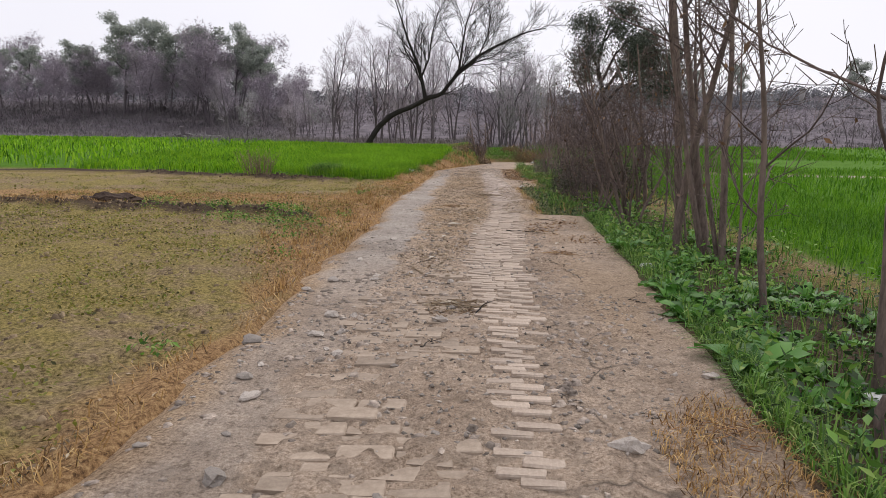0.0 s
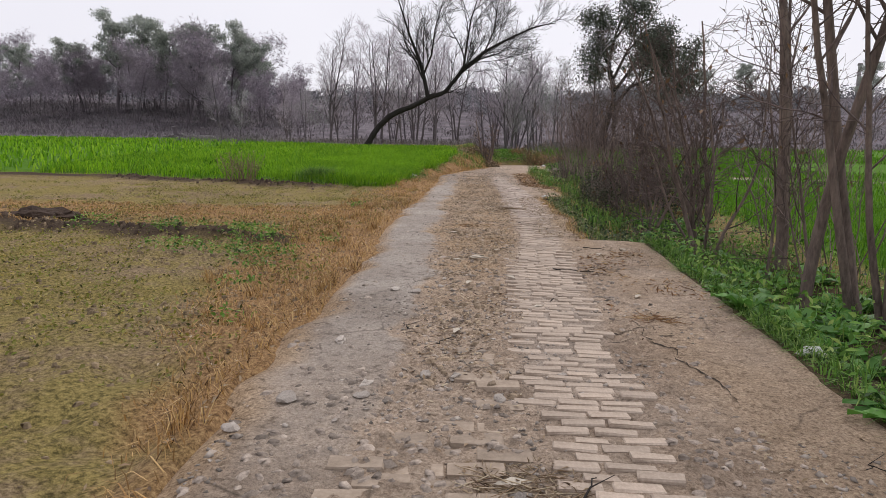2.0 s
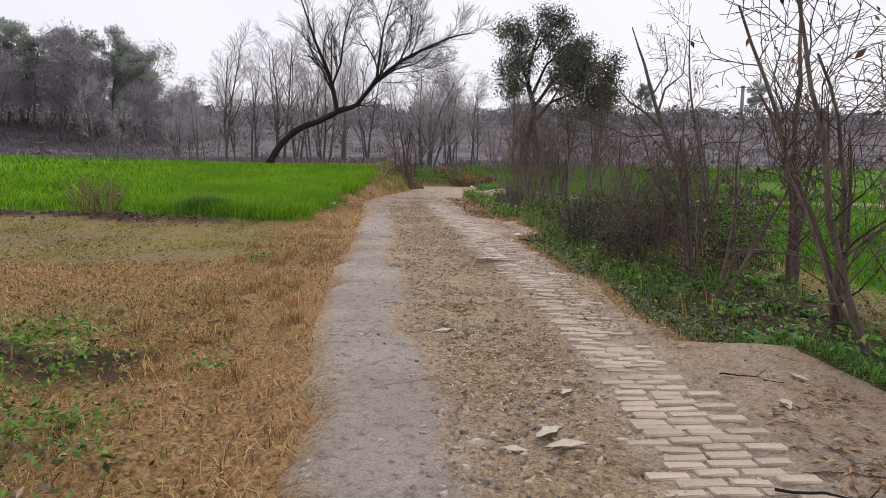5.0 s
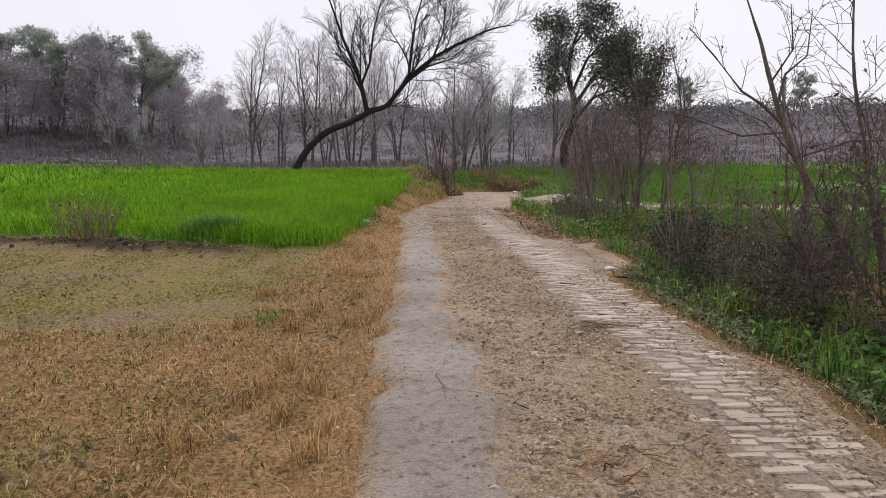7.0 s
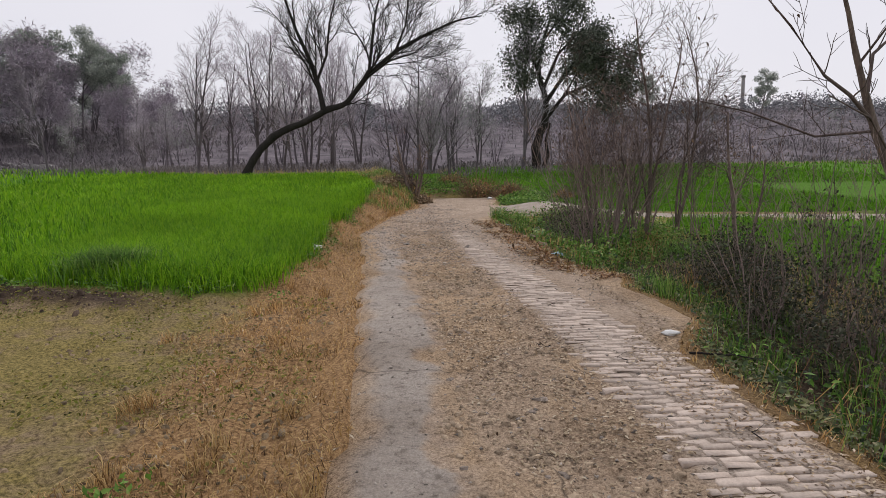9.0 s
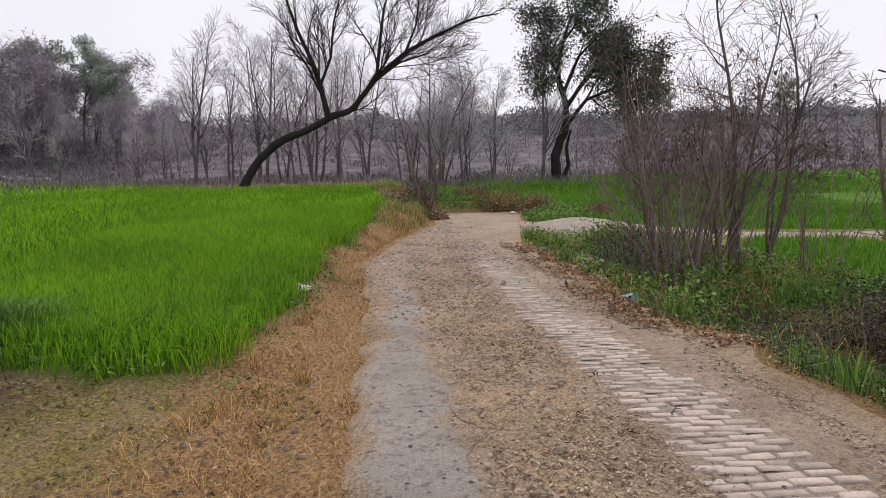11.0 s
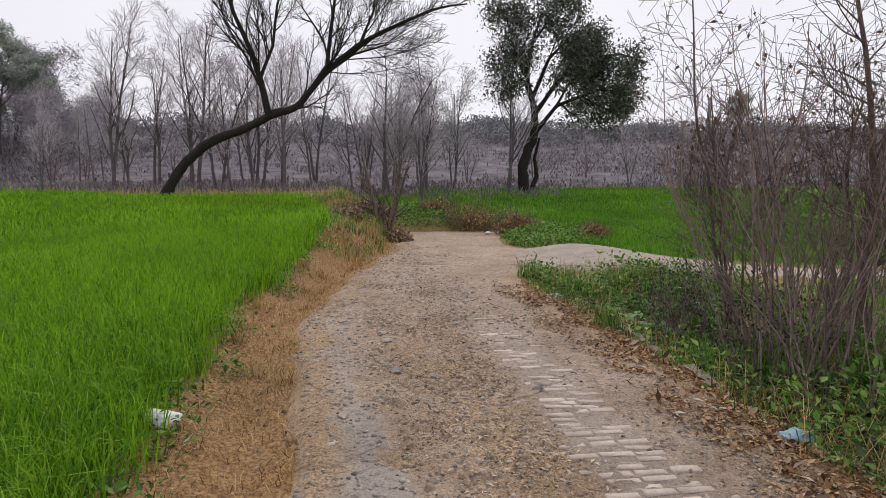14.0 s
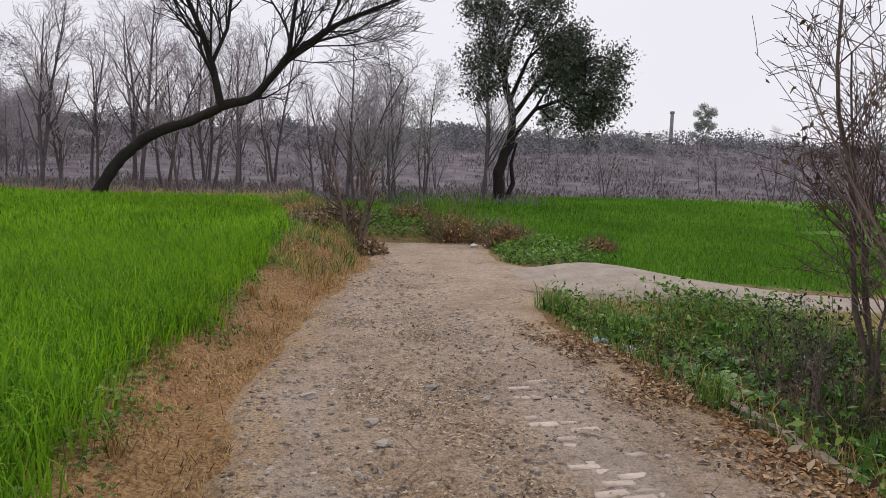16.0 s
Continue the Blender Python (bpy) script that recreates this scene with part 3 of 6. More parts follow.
# ---- trees ----
def thing(name, x, y, z, label, category, group=""):
    ob = new(name)
    ob.location = (x, y, z)
    return tagged(ob, label, category, group)


def V(*a):
    return Vector(a)


def tree_parts(owner, woods, names, mats, rng, leaf=None, aspect=0.45):
    """Hangs trunk, limbs and twigs under the owner, and leaves on the twig ends."""
    for w, name, mat in zip(woods, names, mats):
        if w.v:
            ob = part(name, w.mesh(name, mat), owner)
            if name in ("twig", "stem", "limb", "branch"):
                ob["kind"] = "stuff"
    if leaf:
        name, mat, size, per, spread, droop, share = leaf
        nr = np.random.default_rng(rng.randrange(10 ** 6))
        tips = np.array([tuple(p) for p in woods[-1].tips])
        tips = tips[nr.random(len(tips)) < share]
        v, f = leaf_arrays(nr, np.repeat(tips, per, 0), size, aspect, spread, 0.0, droop)
        part(name, mesh_of(name, v, f, mat), owner)["kind"] = "stuff"


def knotty(w, pts, radii, sides, per=7):
    """One unbroken, uneven tube through the points, with knots and swellings."""
    base, rows = len(w.v), []
    for i in range(len(pts) - 1):
        p0, p1, p2, p3 = pts[max(i - 1, 0)], pts[i], pts[i + 1], pts[min(i + 2, len(pts) - 1)]
        for j in range(per + (i == len(pts) - 2)):
            u = j / per
            p = 0.5 * (2 * p1 + (p2 - p0) * u + (2 * p0 - 5 * p1 + 4 * p2 - p3) * u * u + (3 * p1 - p0 - 3 * p2 + p3) * u ** 3)
            rows.append((p, radii[i] + (radii[i + 1] - radii[i]) * u))
    for i, (p, r) in enumerate(rows):
        d = (rows[min(i + 1, len(rows) - 1)][0] - rows[max(i - 1, 0)][0]).normalized()
        b = V(0.05, 1, 0.05)
        b = (b - d * b.dot(d)).normalized()
        a = b.cross(d)
        for k in range(sides):
            t = 2 * math.pi * k / sides
            way = a * math.cos(t) + b * math.sin(t)
            q = r * (1 + 0.3 * noise.noise(p * 1.6 + way * 0.9) + 0.22 * noise.noise(p * 5 + way * 2.2))
            w.v.append(p + way * q)
    for i in range(len(rows) - 1):
        for k in range(sides):
            k2, a, b = (k + 1) % sides, base + i * sides, base + (i + 1) * sides
            w.f.append((a + k, a + k2, b + k2, b + k))


def leaning_tree():
    rng = random.Random(11)
    gz = float(ground_z(-6.3, 46))
    t = thing("leaning_tree", -6.3, 46, gz, "dark bare tree leaning far over the field edge", "tree")
    woods = [Wood(), Wood(), Wood()]
    trunk = [V(-0.25, 0, -0.2), V(0, 0, 0.25), V(0.65, 0, 1.3), V(1.65, 0.1, 2.2), V(3.05, 0.1, 2.75), V(3.9, 0, 3.25), V(5.0, 0, 3.65), V(6.0, -0.1, 4.8), V(7.5, 0, 6.1), V(9.0, 0.2, 6.95), V(10.7, 0.2, 7.7), V(12.0, 0.4, 8.0)]
    radii = [0.34, 0.31, 0.26, 0.24, 0.22, 0.21, 0.18, 0.15, 0.12, 0.09, 0.06, 0.03]
    knotty(woods[0], trunk, [r * (0.66 + 0.02 * i) for i, r in enumerate(radii)], 12)
    shape = [(0,) * 5 + (6,) + (0,), (9, 3.0, 0.6, 0.10, 5, 4, 0.1), (8, 1.5, 0.6, 0.05, 4, 3, 0.15), (6, 0.75, 0.6, 0.02, 2, 3, 0.15)]
    limbs = [([V(3.9, 0, 3.25), V(3.65, 0.1, 4.5), V(3.3, 0.2, 5.7), V(2.7, 0.2, 7.1), V(2.2, 0.3, 8.6), V(1.8, 0.3, 9.8)], 0.15),
             ([V(5.3, 0, 3.9), V(6.2, -0.2, 5.2), V(6.4, -0.3, 6.7), V(6.6, -0.3, 8.0), V(7.1, -0.4, 9.6)], 0.11),
             ([V(3.6, 0.1, 4.7), V(4.1, 0.4, 6.0), V(4.3, 0.5, 7.6), V(4.8, 0.6, 9.4)], 0.08),
             ([V(7.5, 0, 6.1), V(8.1, 0.4, 7.5), V(8.3, 0.6, 9.0)], 0.06),
             ([V(6.0, -0.1, 4.8), V(7.2, -0.6, 5.6), V(8.6, -0.9, 6.0)], 0.06)]
    for pts, r in limbs:
        grow(rng, [woods[1], woods[2], woods[2], woods[2]], pts, r, 0.03, 0, shape, 0.007)
    grow(rng, [Wood(), woods[2], woods[2], woods[2]], trunk[5:], 0.1, 0.03, 0, shape, 0.007)
    tree_parts(t, woods, ("trunk", "limb", "twig"), (BARK_DARK, BARK_DARK, BARK_DARK), rng)


def evergreen_tree():
    rng = random.Random(5)
    gz = float(ground_z(10.7, 54))
    t = thing("evergreen_tree", 10.7, 54, gz, "lone evergreen tree with dark dense one-sided crown", "tree")
    woods = [Wood(), Wood(), Wood()]
    trunk = [V(0.1, 0, -0.2), V(-0.1, 0, 1.2), V(0.2, 0, 2.4), V(0.5, 0, 3.2), V(0.5, 0, 4.6), V(0.1, 0.1, 6.2), V(0.4, 0.1, 8.2), V(0.9, 0, 9.8)]
    radii = [0.36, 0.28, 0.26, 0.24, 0.18, 0.14, 0.1, 0.05]
    knotty(woods[0], trunk, radii, 10, 5)
    woods[0].tube([V(0.3, 0.1, -0.2), V(0.75, 0.1, 0.9), V(0.6, 0.1, 1.9), V(0.9, 0.2, 3)], 0.16, 0.06, 6)
    shape = [(0,) * 5 + (6,) + (0,), (9, 1.9, 0.9, 0.03, 4, 4, 0.25), (7, 0.9, 0.9, 0.0, 3, 3, 0.15)]
    limbs = [([V(0.5, 0, 3.2), V(1.9, 0.3, 4.8), V(3.4, 0.4, 5.4), V(5.0, 0.3, 5.9), V(6.3, 0.2, 5.9)], 0.15),
             ([V(0.5, 0, 4.2), V(1.6, -0.5, 6.0), V(3.2, -0.8, 7.2), V(5.2, -0.6, 7.6), V(6.6, -0.4, 7.3)], 0.13),
             ([V(0.4, 0, 5.2), V(1.5, 0.6, 7.4), V(3.0, 0.9, 8.9), V(4.6, 0.8, 9.0)], 0.12),
             ([V(0.1, 0.1, 6.2), V(-0.5, 0.2, 7.4), V(-0.9, 0.2, 8.8), V(-1.1, 0.3, 9.9)], 0.1),
             ([V(0.4, 0, 8.2), V(1.3, 0, 9.4), V(2.3, 0.1, 10.2)], 0.08),
             ([V(3.4, 0.4, 5.4), V(4.4, 0.8, 5.0), V(5.4, 0.9, 4.7)], 0.07),
             ([V(0.5, 0, 4.4), V(1.7, -0.3, 5.9), V(2.6, -0.2, 7.2), V(3.4, 0, 8.2)], 0.1),
             ([V(1.9, 0.3, 4.8), V(2.8, 0.7, 6.2), V(4.0, 0.8, 6.8)], 0.08),
             ([V(0.4, 0, 5.8), V(-0.5, -0.3, 6.2), V(-1.0, -0.3, 6.9)], 0.06)]
    for pts, r in limbs:
        grow(rng, [woods[1], woods[2], woods[2]], pts, r, 0.03, 0, shape)
    tree_parts(t, woods, ("trunk", "limb", "twig"), (BARK_DARK, BARK_DARK, BARK_DARK), rng, ("foliage", EVERGREEN, 0.21, 26, 0.31, 0.15, 0.95))


def wood_tree(seed, height, stems, name, label, leaf=None, bushy=1.0, ends=4, thin_leaf=0.45):
    """A bare woodland tree with one or more thin stems."""
    rng = random.Random(seed)
    t = thing(name, 0, 0, 0, label, "tree", "bare trees beyond the fields")
    woods = [Wood(), Wood(), Wood()]
    shape = [(0,) * 5 + (5,) + (0,), (int(12 * bushy), height * 0.3, 0.62 + 0.25 * (height > 10), 0.10, 4, 4, 0.22 + 0.1 * (height > 10)), (7, height * 0.15, 0.65, 0.06, 3, 3, 0.15), (ends, height * 0.08, 0.7, 0.02, 1, 3, 0.2)]
    for s in range(stems):
        way = V(rng.uniform(-0.25, 0.25), rng.uniform(-0.2, 0.2), 1)
        pts = bent(rng, V(rng.uniform(-0.2, 0.2) * (stems > 1), 0, -0.2), way, height * rng.uniform(0.75, 1.0), 7, 0.09, 0.05)
        grow(rng, [woods[0], woods[1], woods[2], woods[2]], pts, height * 0.0115, 0.02, 0, shape, 0.0008 * height)
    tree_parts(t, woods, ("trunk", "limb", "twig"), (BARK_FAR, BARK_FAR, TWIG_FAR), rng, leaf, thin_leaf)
    return t


def place_copies(kinds, spots, rng):
    """The first copies of each kind stand on the kind itself."""
    fresh = list(range(len(kinds)))
    for i, (x, y, s) in enumerate(spots):
        k = i % len(kinds)
        m = pose(x, y, float(ground_z(x, y)) - 0.05, 0, 0, rng.uniform(0, 360))
        ob = kinds[k]
        if k in fresh:
            fresh.remove(k)
        else:
            ob = copy_thing(ob, m)
        ob.matrix_basis = m @ Matrix.Diagonal((s, s, s * rng.uniform(0.9, 1.12), 1))


leaning_tree()
evergreen_tree()
rng = random.Random(77)
bare = [wood_tree(100 + i, 8.5, 1 + (i % 3 == 0) + (i % 4 == 1), "bare_tree", "slender bare grey-brown tree behind the green field") for i in range(6)]
leafy_few = [wood_tree(130 + i, 8.5, 1, "bare_tree", "thin tree keeping a few withered leaves", ("foliage", GUM_LEAF, 0.16, 3, 0.22, 0.2, 0.5)) for i in range(2)]
spots = []
for i in range(40):
    x = -19 + 29 * rng.random()
    y = rng.uniform(51, 74)
    spots.append((x, y, rng.uniform(0.62, 1.05) * (1 + 0.006 * (y - 50)) * (0.7 if x < -10.5 else 1)))
for i in range(16):
    x = rng.uniform(11, 42)
    spots.append((x, rng.uniform(60, 78), rng.uniform(0.35, 0.62)))
spots += [(-10.2, 55, 0.8), (-9.0, 56, 0.9), (-6.6, 54, 1.15), (-7.6, 57, 1.1), (-3.6, 55, 1.05), (3.4, 55, 1.05), (5.6, 56, 1.0)]
place_copies(bare + leafy_few, spots, rng)
tall = [wood_tree(150 + i, 13, 1 + i % 2, "bare_tree", "broad bare woodland tree with dense fine twigs, coloured purple-grey for haze", ("fine_twig", TWIG_FAR, 0.85, 5, 0.5, -0.2, 1.0), 1.0, 2, 0.055) for i in range(4)]
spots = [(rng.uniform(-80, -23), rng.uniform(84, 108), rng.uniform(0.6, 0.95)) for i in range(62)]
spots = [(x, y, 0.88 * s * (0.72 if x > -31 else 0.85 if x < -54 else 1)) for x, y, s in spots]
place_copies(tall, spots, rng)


def gum_tree(seed, height):
    """A tall tree whose upper limbs carry separate billowing clumps of leaves."""
    rng = random.Random(seed)
    nr = np.random.default_rng(seed)
    t = thing("gum_tree", 0, 0, 0, "tall gum tree with hazy grey-green clumped crown", "tree", "gum trees in the far wood")
    woods = [Wood(), Wood(), Wood()]
    trunk = bent(rng, V(0, 0, -0.3), V(rng.uniform(-0.08, 0.08), 0, 1), height * 0.9, 9, 0.07, 0.05)
    woods[0].tube(trunk, height * 0.013, 0.05, 8)
    clumps = [(trunk[-1], 0.075 * height)]
    for i in range(15):
        u = 0.36 + 0.6 * (i + rng.random()) / 15
        k = u * 9
        s = trunk[int(k)].lerp(trunk[min(int(k) + 1, 9)], k - int(k))
        a = i * 2.4 + rng.uniform(-0.5, 0.5)
        reach = height * (0.25 - 0.17 * abs(u - 0.55)) * rng.uniform(0.7, 1.15)
        limb = bent(rng, s, V(math.cos(a), math.sin(a), 0.75), reach, 5, 0.16, 0.05)
        woods[1].tube(limb, height * 0.005, 0.03, 5)
        clumps.append((limb[-1], height * rng.uniform(0.055, 0.1)))
        clumps.append((limb[3], height * rng.uniform(0.035, 0.07)))
        for j in range(4):
            woods[2].tube(bent(rng, limb[2 + j % 3], V(rng.uniform(-1, 1), rng.uniform(-1, 1), 0.6), height * 0.07, 3, 0.2, 0.05), 0.03, 0.015, 3)
    for w, name in zip(woods, ("trunk", "limb", "twig")):
        ob = part(name, w.mesh(name, BARK_FAR), t)
        if name != "trunk":
            ob["kind"] = "stuff"
    places = []
    for c, r in clumps:
        n = int(230 * (r / (0.06 * height)) ** 2)
        d = nr.normal(0, 1, (n, 3))
        d /= np.linalg.norm(d, axis=1, keepdims=True)
        d *= (nr.random((n, 1)) ** 0.45) * r * (1 + 0.5 * (vnoise(d[:, 0] * 2 + c.x * 7, d[:, 1] * 2 + c.y * 7, 3)[:, None] - 0.5))
        places.append(d * [1, 1, 0.72] + [c.x, c.y, c.z + r * 0.2])
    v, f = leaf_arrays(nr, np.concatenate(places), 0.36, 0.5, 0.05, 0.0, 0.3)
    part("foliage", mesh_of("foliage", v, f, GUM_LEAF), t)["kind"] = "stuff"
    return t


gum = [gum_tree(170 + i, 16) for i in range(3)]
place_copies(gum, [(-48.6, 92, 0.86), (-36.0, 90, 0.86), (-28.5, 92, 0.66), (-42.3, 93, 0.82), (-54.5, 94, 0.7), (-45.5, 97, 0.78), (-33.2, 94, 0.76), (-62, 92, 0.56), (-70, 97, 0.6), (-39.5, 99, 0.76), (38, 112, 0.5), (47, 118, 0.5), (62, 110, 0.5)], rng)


# ---- roadside trees and shrubs ----
def roadside_tree(seed, x, y, height, radius, way, stems=1, hang=0.3, label="slim grey-barked roadside tree with bare crooked branches", fork=0.35, dense=1.0):
    rng = random.Random(seed)
    t = thing("roadside_tree", x, y, float(ground_z(x, y)), label, "tree", "trees along the ditch")
    woods = [Wood(), Wood(), Wood()]
    shape = [(0,) * 5 + (8,) + (0,), (round(10 * dense), height * 0.27, 0.85, 0.04, 7, 5, fork), (round(4 * dense), height * 0.15, 0.8, 0.02, 4, 3, 0.15), (2, height * 0.07, 0.75, 0.0, 2, 3, 0.2)]
    for s in range(stems):
        a = rng.uniform(0, 6.28)
        w = V(*way) + (V(math.cos(a), math.sin(a), 0) * (0.12 if stems == 2 else 0.24) if stems > 1 else V(0, 0, 0))
        base = V(math.cos(a), math.sin(a), 0) * (0.07 if stems > 1 else 0) + V(0, 0, -0.12)
        k = 1 if s == 0 else rng.uniform(0.5, 0.85)
        pts = bent(rng, base, w, height * k, 10, 0.075 if stems <= 2 else 0.18, 0.06)
        grow(rng, [woods[0], woods[1], woods[2], woods[2]], pts, radius * k, radius * 0.25, 0, shape, 0.0028, 0.72)
        woods[0].tube([base, base + w.normalized() * 0.22], radius * k * 1.5, radius * k * 0.98, 8)
    tree_parts(t, woods, ("trunk", "branch", "twig"), (BARK_GREY, TWIG, TWIG), rng, ("dry_leaf", DRY_LEAF, 0.075, 1, 0.02, 0.9, hang * 0.16) if hang else None)
    return t


roadside_tree(1, 3.34, 5.91, 3.6, 0.034, (-0.2, 0, 1), 1, 0.5, "thin young roadside tree with forked bare branches", 0.25, 1.3)
roadside_tree(2, 3.2, 4.15, 3.8, 0.042, (-0.12, 0.1, 1), 1, 0.8, "leaning bare tree with withered hanging leaves")
roadside_tree(3, 3.39, 8.64, 5.2, 0.055, (0.07, 0.03, 1), 1, 0.2, "grey-barked tree leaning out from the ditch edge", fork=0.4)
roadside_tree(4, 3.77, 8.45, 5.4, 0.058, (-0.06, 0.05, 1), 2, 0.3, "grey tree of two stems rising from the ditch", fork=0.42)
roadside_tree(5, 3.86, 8.2, 4.8, 0.048, (-0.03, -0.02, 1), 2, 0.3, fork=0.42)
roadside_tree(6, 3.97, 10.3, 5.6, 0.07, (-0.075, 0, 1), 1, 0.3, "straight grey roadside tree with pale bark", 0.45)
roadside_tree(7, 3.5, 11.3, 3.2, 0.034, (0, 0, 1), 4, 0.3, "crooked many-stemmed bare tree in the ditch", 0.2)
roadside_tree(8, 4.28, 13.5, 3.3, 0.045, (-0.1, 0, 1), 3, 0.4, "crooked many-stemmed bare tree in the ditch", 0.2)
roadside_tree(9, 3.7, 12.0, 3.0, 0.036, (0.12, 0, 1), 3, 0.5, "crooked many-stemmed bare tree in the ditch", 0.25)
roadside_tree(17, 4.78, 11.75, 4.2, 0.045, (0, 0, 1), 2, 0.8, "dark rough-barked tree with a few orange withered leaves")
roadside_tree(11, 4.5, 16.0, 2.6, 0.028, (-0.2, 0, 1), 3, 0.3, "crooked many-stemmed bare tree in the ditch", 0.2)
roadside_tree(12, 5.3, 16.9, 3.6, 0.035, (-0.1, 0, 1), 2, 0.6)
roadside_tree(13, 5.0, 21.4, 2.4, 0.042, (0, 0, 1), 2, 0.3)
roadside_tree(14, 5.15, 24.9, 4.4, 0.049, (0, 0, 1), 1, 0.5, "bare tree forking into many upright limbs", 0.42, 1.6)
roadside_tree(15, 5.6, 24.7, 4.2, 0.036, (0, 0, 1), 4, 0.7, "clump of dark bare stems beside the track", 0.3, 1.5)
roadside_tree(16, 4.45, 25.9, 4.0, 0.028, (0, 0, 1), 5, 0.9, "clump of dark bare stems beside the track", 0.3, 1.4)
roadside_tree(18, 4.68, 24.05, 3.9, 0.038, (0.02, 0, 1), 3, 0.7, "clump of dark bare stems beside the track", 0.3, 1.4)
for i, (x, y, h, r) in enumerate([(3.4, 13.6, 2.3, 0.028), (3.3, 15.1, 2.1, 0.026), (3.7, 15.9, 2.2, 0.028), (3.8, 14.6, 2.4, 0.03)]):
    roadside_tree(70 + i, x, y, h, r, (0.1 * (-1) ** i, 0, 1), 4, 0.5, "crooked clump of dark bare hedge stems in the ditch", 0.25)
for i, (x, y, h) in enumerate([(3.45, 6.9, 2.9), (3.75, 9.1, 3.2), (3.55, 9.7, 2.6)]):
    roadside_tree(50 + i, x, y, h, 0.018, (0.12 * (-1) ** i, 0.05, 1), 1 + i % 2, 0.5, "slim reddish-brown sapling with short bare side twigs", 0.2)


def spreading_tree():
    """A crooked tree whose long bare limbs reach over the ditch."""
    rng = random.Random(90)
    t = thing("roadside_tree", 5.85, 19.6, float(ground_z(5.85, 19.6)), "crooked bare tree spreading long dark limbs over the ditch", "tree", "trees along the ditch")
    woods = [Wood(), Wood(), Wood()]
    trunk = [V(-0.02, 0, -0.15), V(0.0, 0, 0.35), V(0.08, 0, 1.0), V(-0.12, 0.05, 1.5), V(-0.36, 0.05, 2.0), V(-0.64, 0, 2.65), V(-0.85, -0.05, 3.2), V(-1.0, -0.1, 3.5), V(-1.16, -0.1, 3.9)]
    knotty(woods[0], trunk, [0.09, 0.075, 0.066, 0.06, 0.05, 0.036, 0.025, 0.018, 0.01], 8, 5)
    shape = [(0,) * 5 + (6,) + (0,), (7, 0.7, 0.75, 0.05, 5, 4, 0.2), (3, 0.3, 0.7, 0.04, 3, 3, 0.3)]
    limbs = [([V(-0.36, 0.05, 2.0), V(-0.8, -0.1, 2.3), V(-1.2, -0.2, 2.5), V(-1.7, -0.3, 3.0), V(-2.1, -0.3, 3.4)], 0.028),
             ([V(-0.5, 0, 2.35), V(-0.3, 0.2, 2.8), V(0.1, 0.3, 3.1), V(0.2, 0.4, 3.8)], 0.026),
             ([V(-0.12, 0.05, 1.5), V(0.5, -0.3, 1.75), V(1.0, -0.5, 1.75), V(1.5, -0.7, 2.0)], 0.024),
             ([V(-0.64, 0, 2.65), V(-0.5, -0.3, 3.1), V(-0.7, -0.5, 3.7)], 0.018),
             ([V(0.05, 0, 1.2), V(-0.5, -0.5, 1.5), V(-1.2, -0.9, 2.0), V(-1.9, -1.2, 2.2)], 0.02),
             ([V(-0.3, 0.05, 1.9), V(-0.9, 0.3, 1.85), V(-1.7, 0.4, 2.15), V(-2.5, 0.3, 2.3)], 0.018)]
    for pts, r in limbs:
        grow(rng, [woods[1], woods[2], woods[2]], pts, r, 0.006, 0, shape, 0.003, 0.75)
    tree_parts(t, woods, ("trunk", "branch", "twig"), (BARK_GREY, TWIG, TWIG), rng, ("dry_leaf", DRY_LEAF, 0.075, 1, 0.02, 0.9, 0.08))


spreading_tree()


def shrub_kind(seed, height, stems, twigs, label, leaf=None, mat=SHRUB_STEM):
    rng = random.Random(seed)
    t = thing("bare_shrub", 0, 0, 0, label, "shrub", "bare shrubs along the ditch")
    woods = [Wood(), Wood()]
    shape = [(0,) * 5 + (5,) + (0,), (twigs, height * 0.34, 0.5, 0.05, 4, 3, 0.3), (2, height * 0.16, 0.6, 0.03, 2, 3, 0.2)]
    for s in range(stems):
        a, k = rng.uniform(0, 6.28), rng.random() ** 0.6
        base = V(math.cos(a) * 0.42 * k, math.sin(a) * 0.42 * k, -0.08)
        way = V(math.cos(a) * 0.42 * k, math.sin(a) * 0.42 * k, 1)
        pts = bent(rng, base, way, height * rng.uniform(0.5, 1.0), 8, 0.2, 0.07)
        grow(rng, [woods[0], woods[1], woods[1]], pts, rng.uniform(0.006, 0.016), 0.0035, 0, shape, 0.002)
    tree_parts(t, woods, ("stem", "twig"), (mat, mat), rng, leaf)
    return t


rng = random.Random(31)
high = [shrub_kind(200 + i, 3.0, 13, 5, "tall thicket of bare brown stems", ("dry_leaf", DRY_LEAF, 0.05, 1, 0.02, 0.7, 0.16)) for i in range(4)]
spots = [(4.4, 9.7, 0.8), (4.6, 11.6, 0.8), (4.3, 15.6, 0.75), (3.7, 18.6, 0.62), (4.6, 18.9, 0.75), (3.65, 24.0, 0.95), (4.0, 24.3, 1.1), (4.15, 24.8, 1.05), (3.8, 23.5, 0.9), (4.4, 23.9, 0.95),
         (4.7, 24.9, 1.15), (5.2, 26.0, 0.8), (4.0, 16.8, 0.65), (5.5, 23.6, 0.9)]
place_copies(high, spots, rng)
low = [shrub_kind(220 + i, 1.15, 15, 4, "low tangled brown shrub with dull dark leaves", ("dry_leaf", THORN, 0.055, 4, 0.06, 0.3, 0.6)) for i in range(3)]
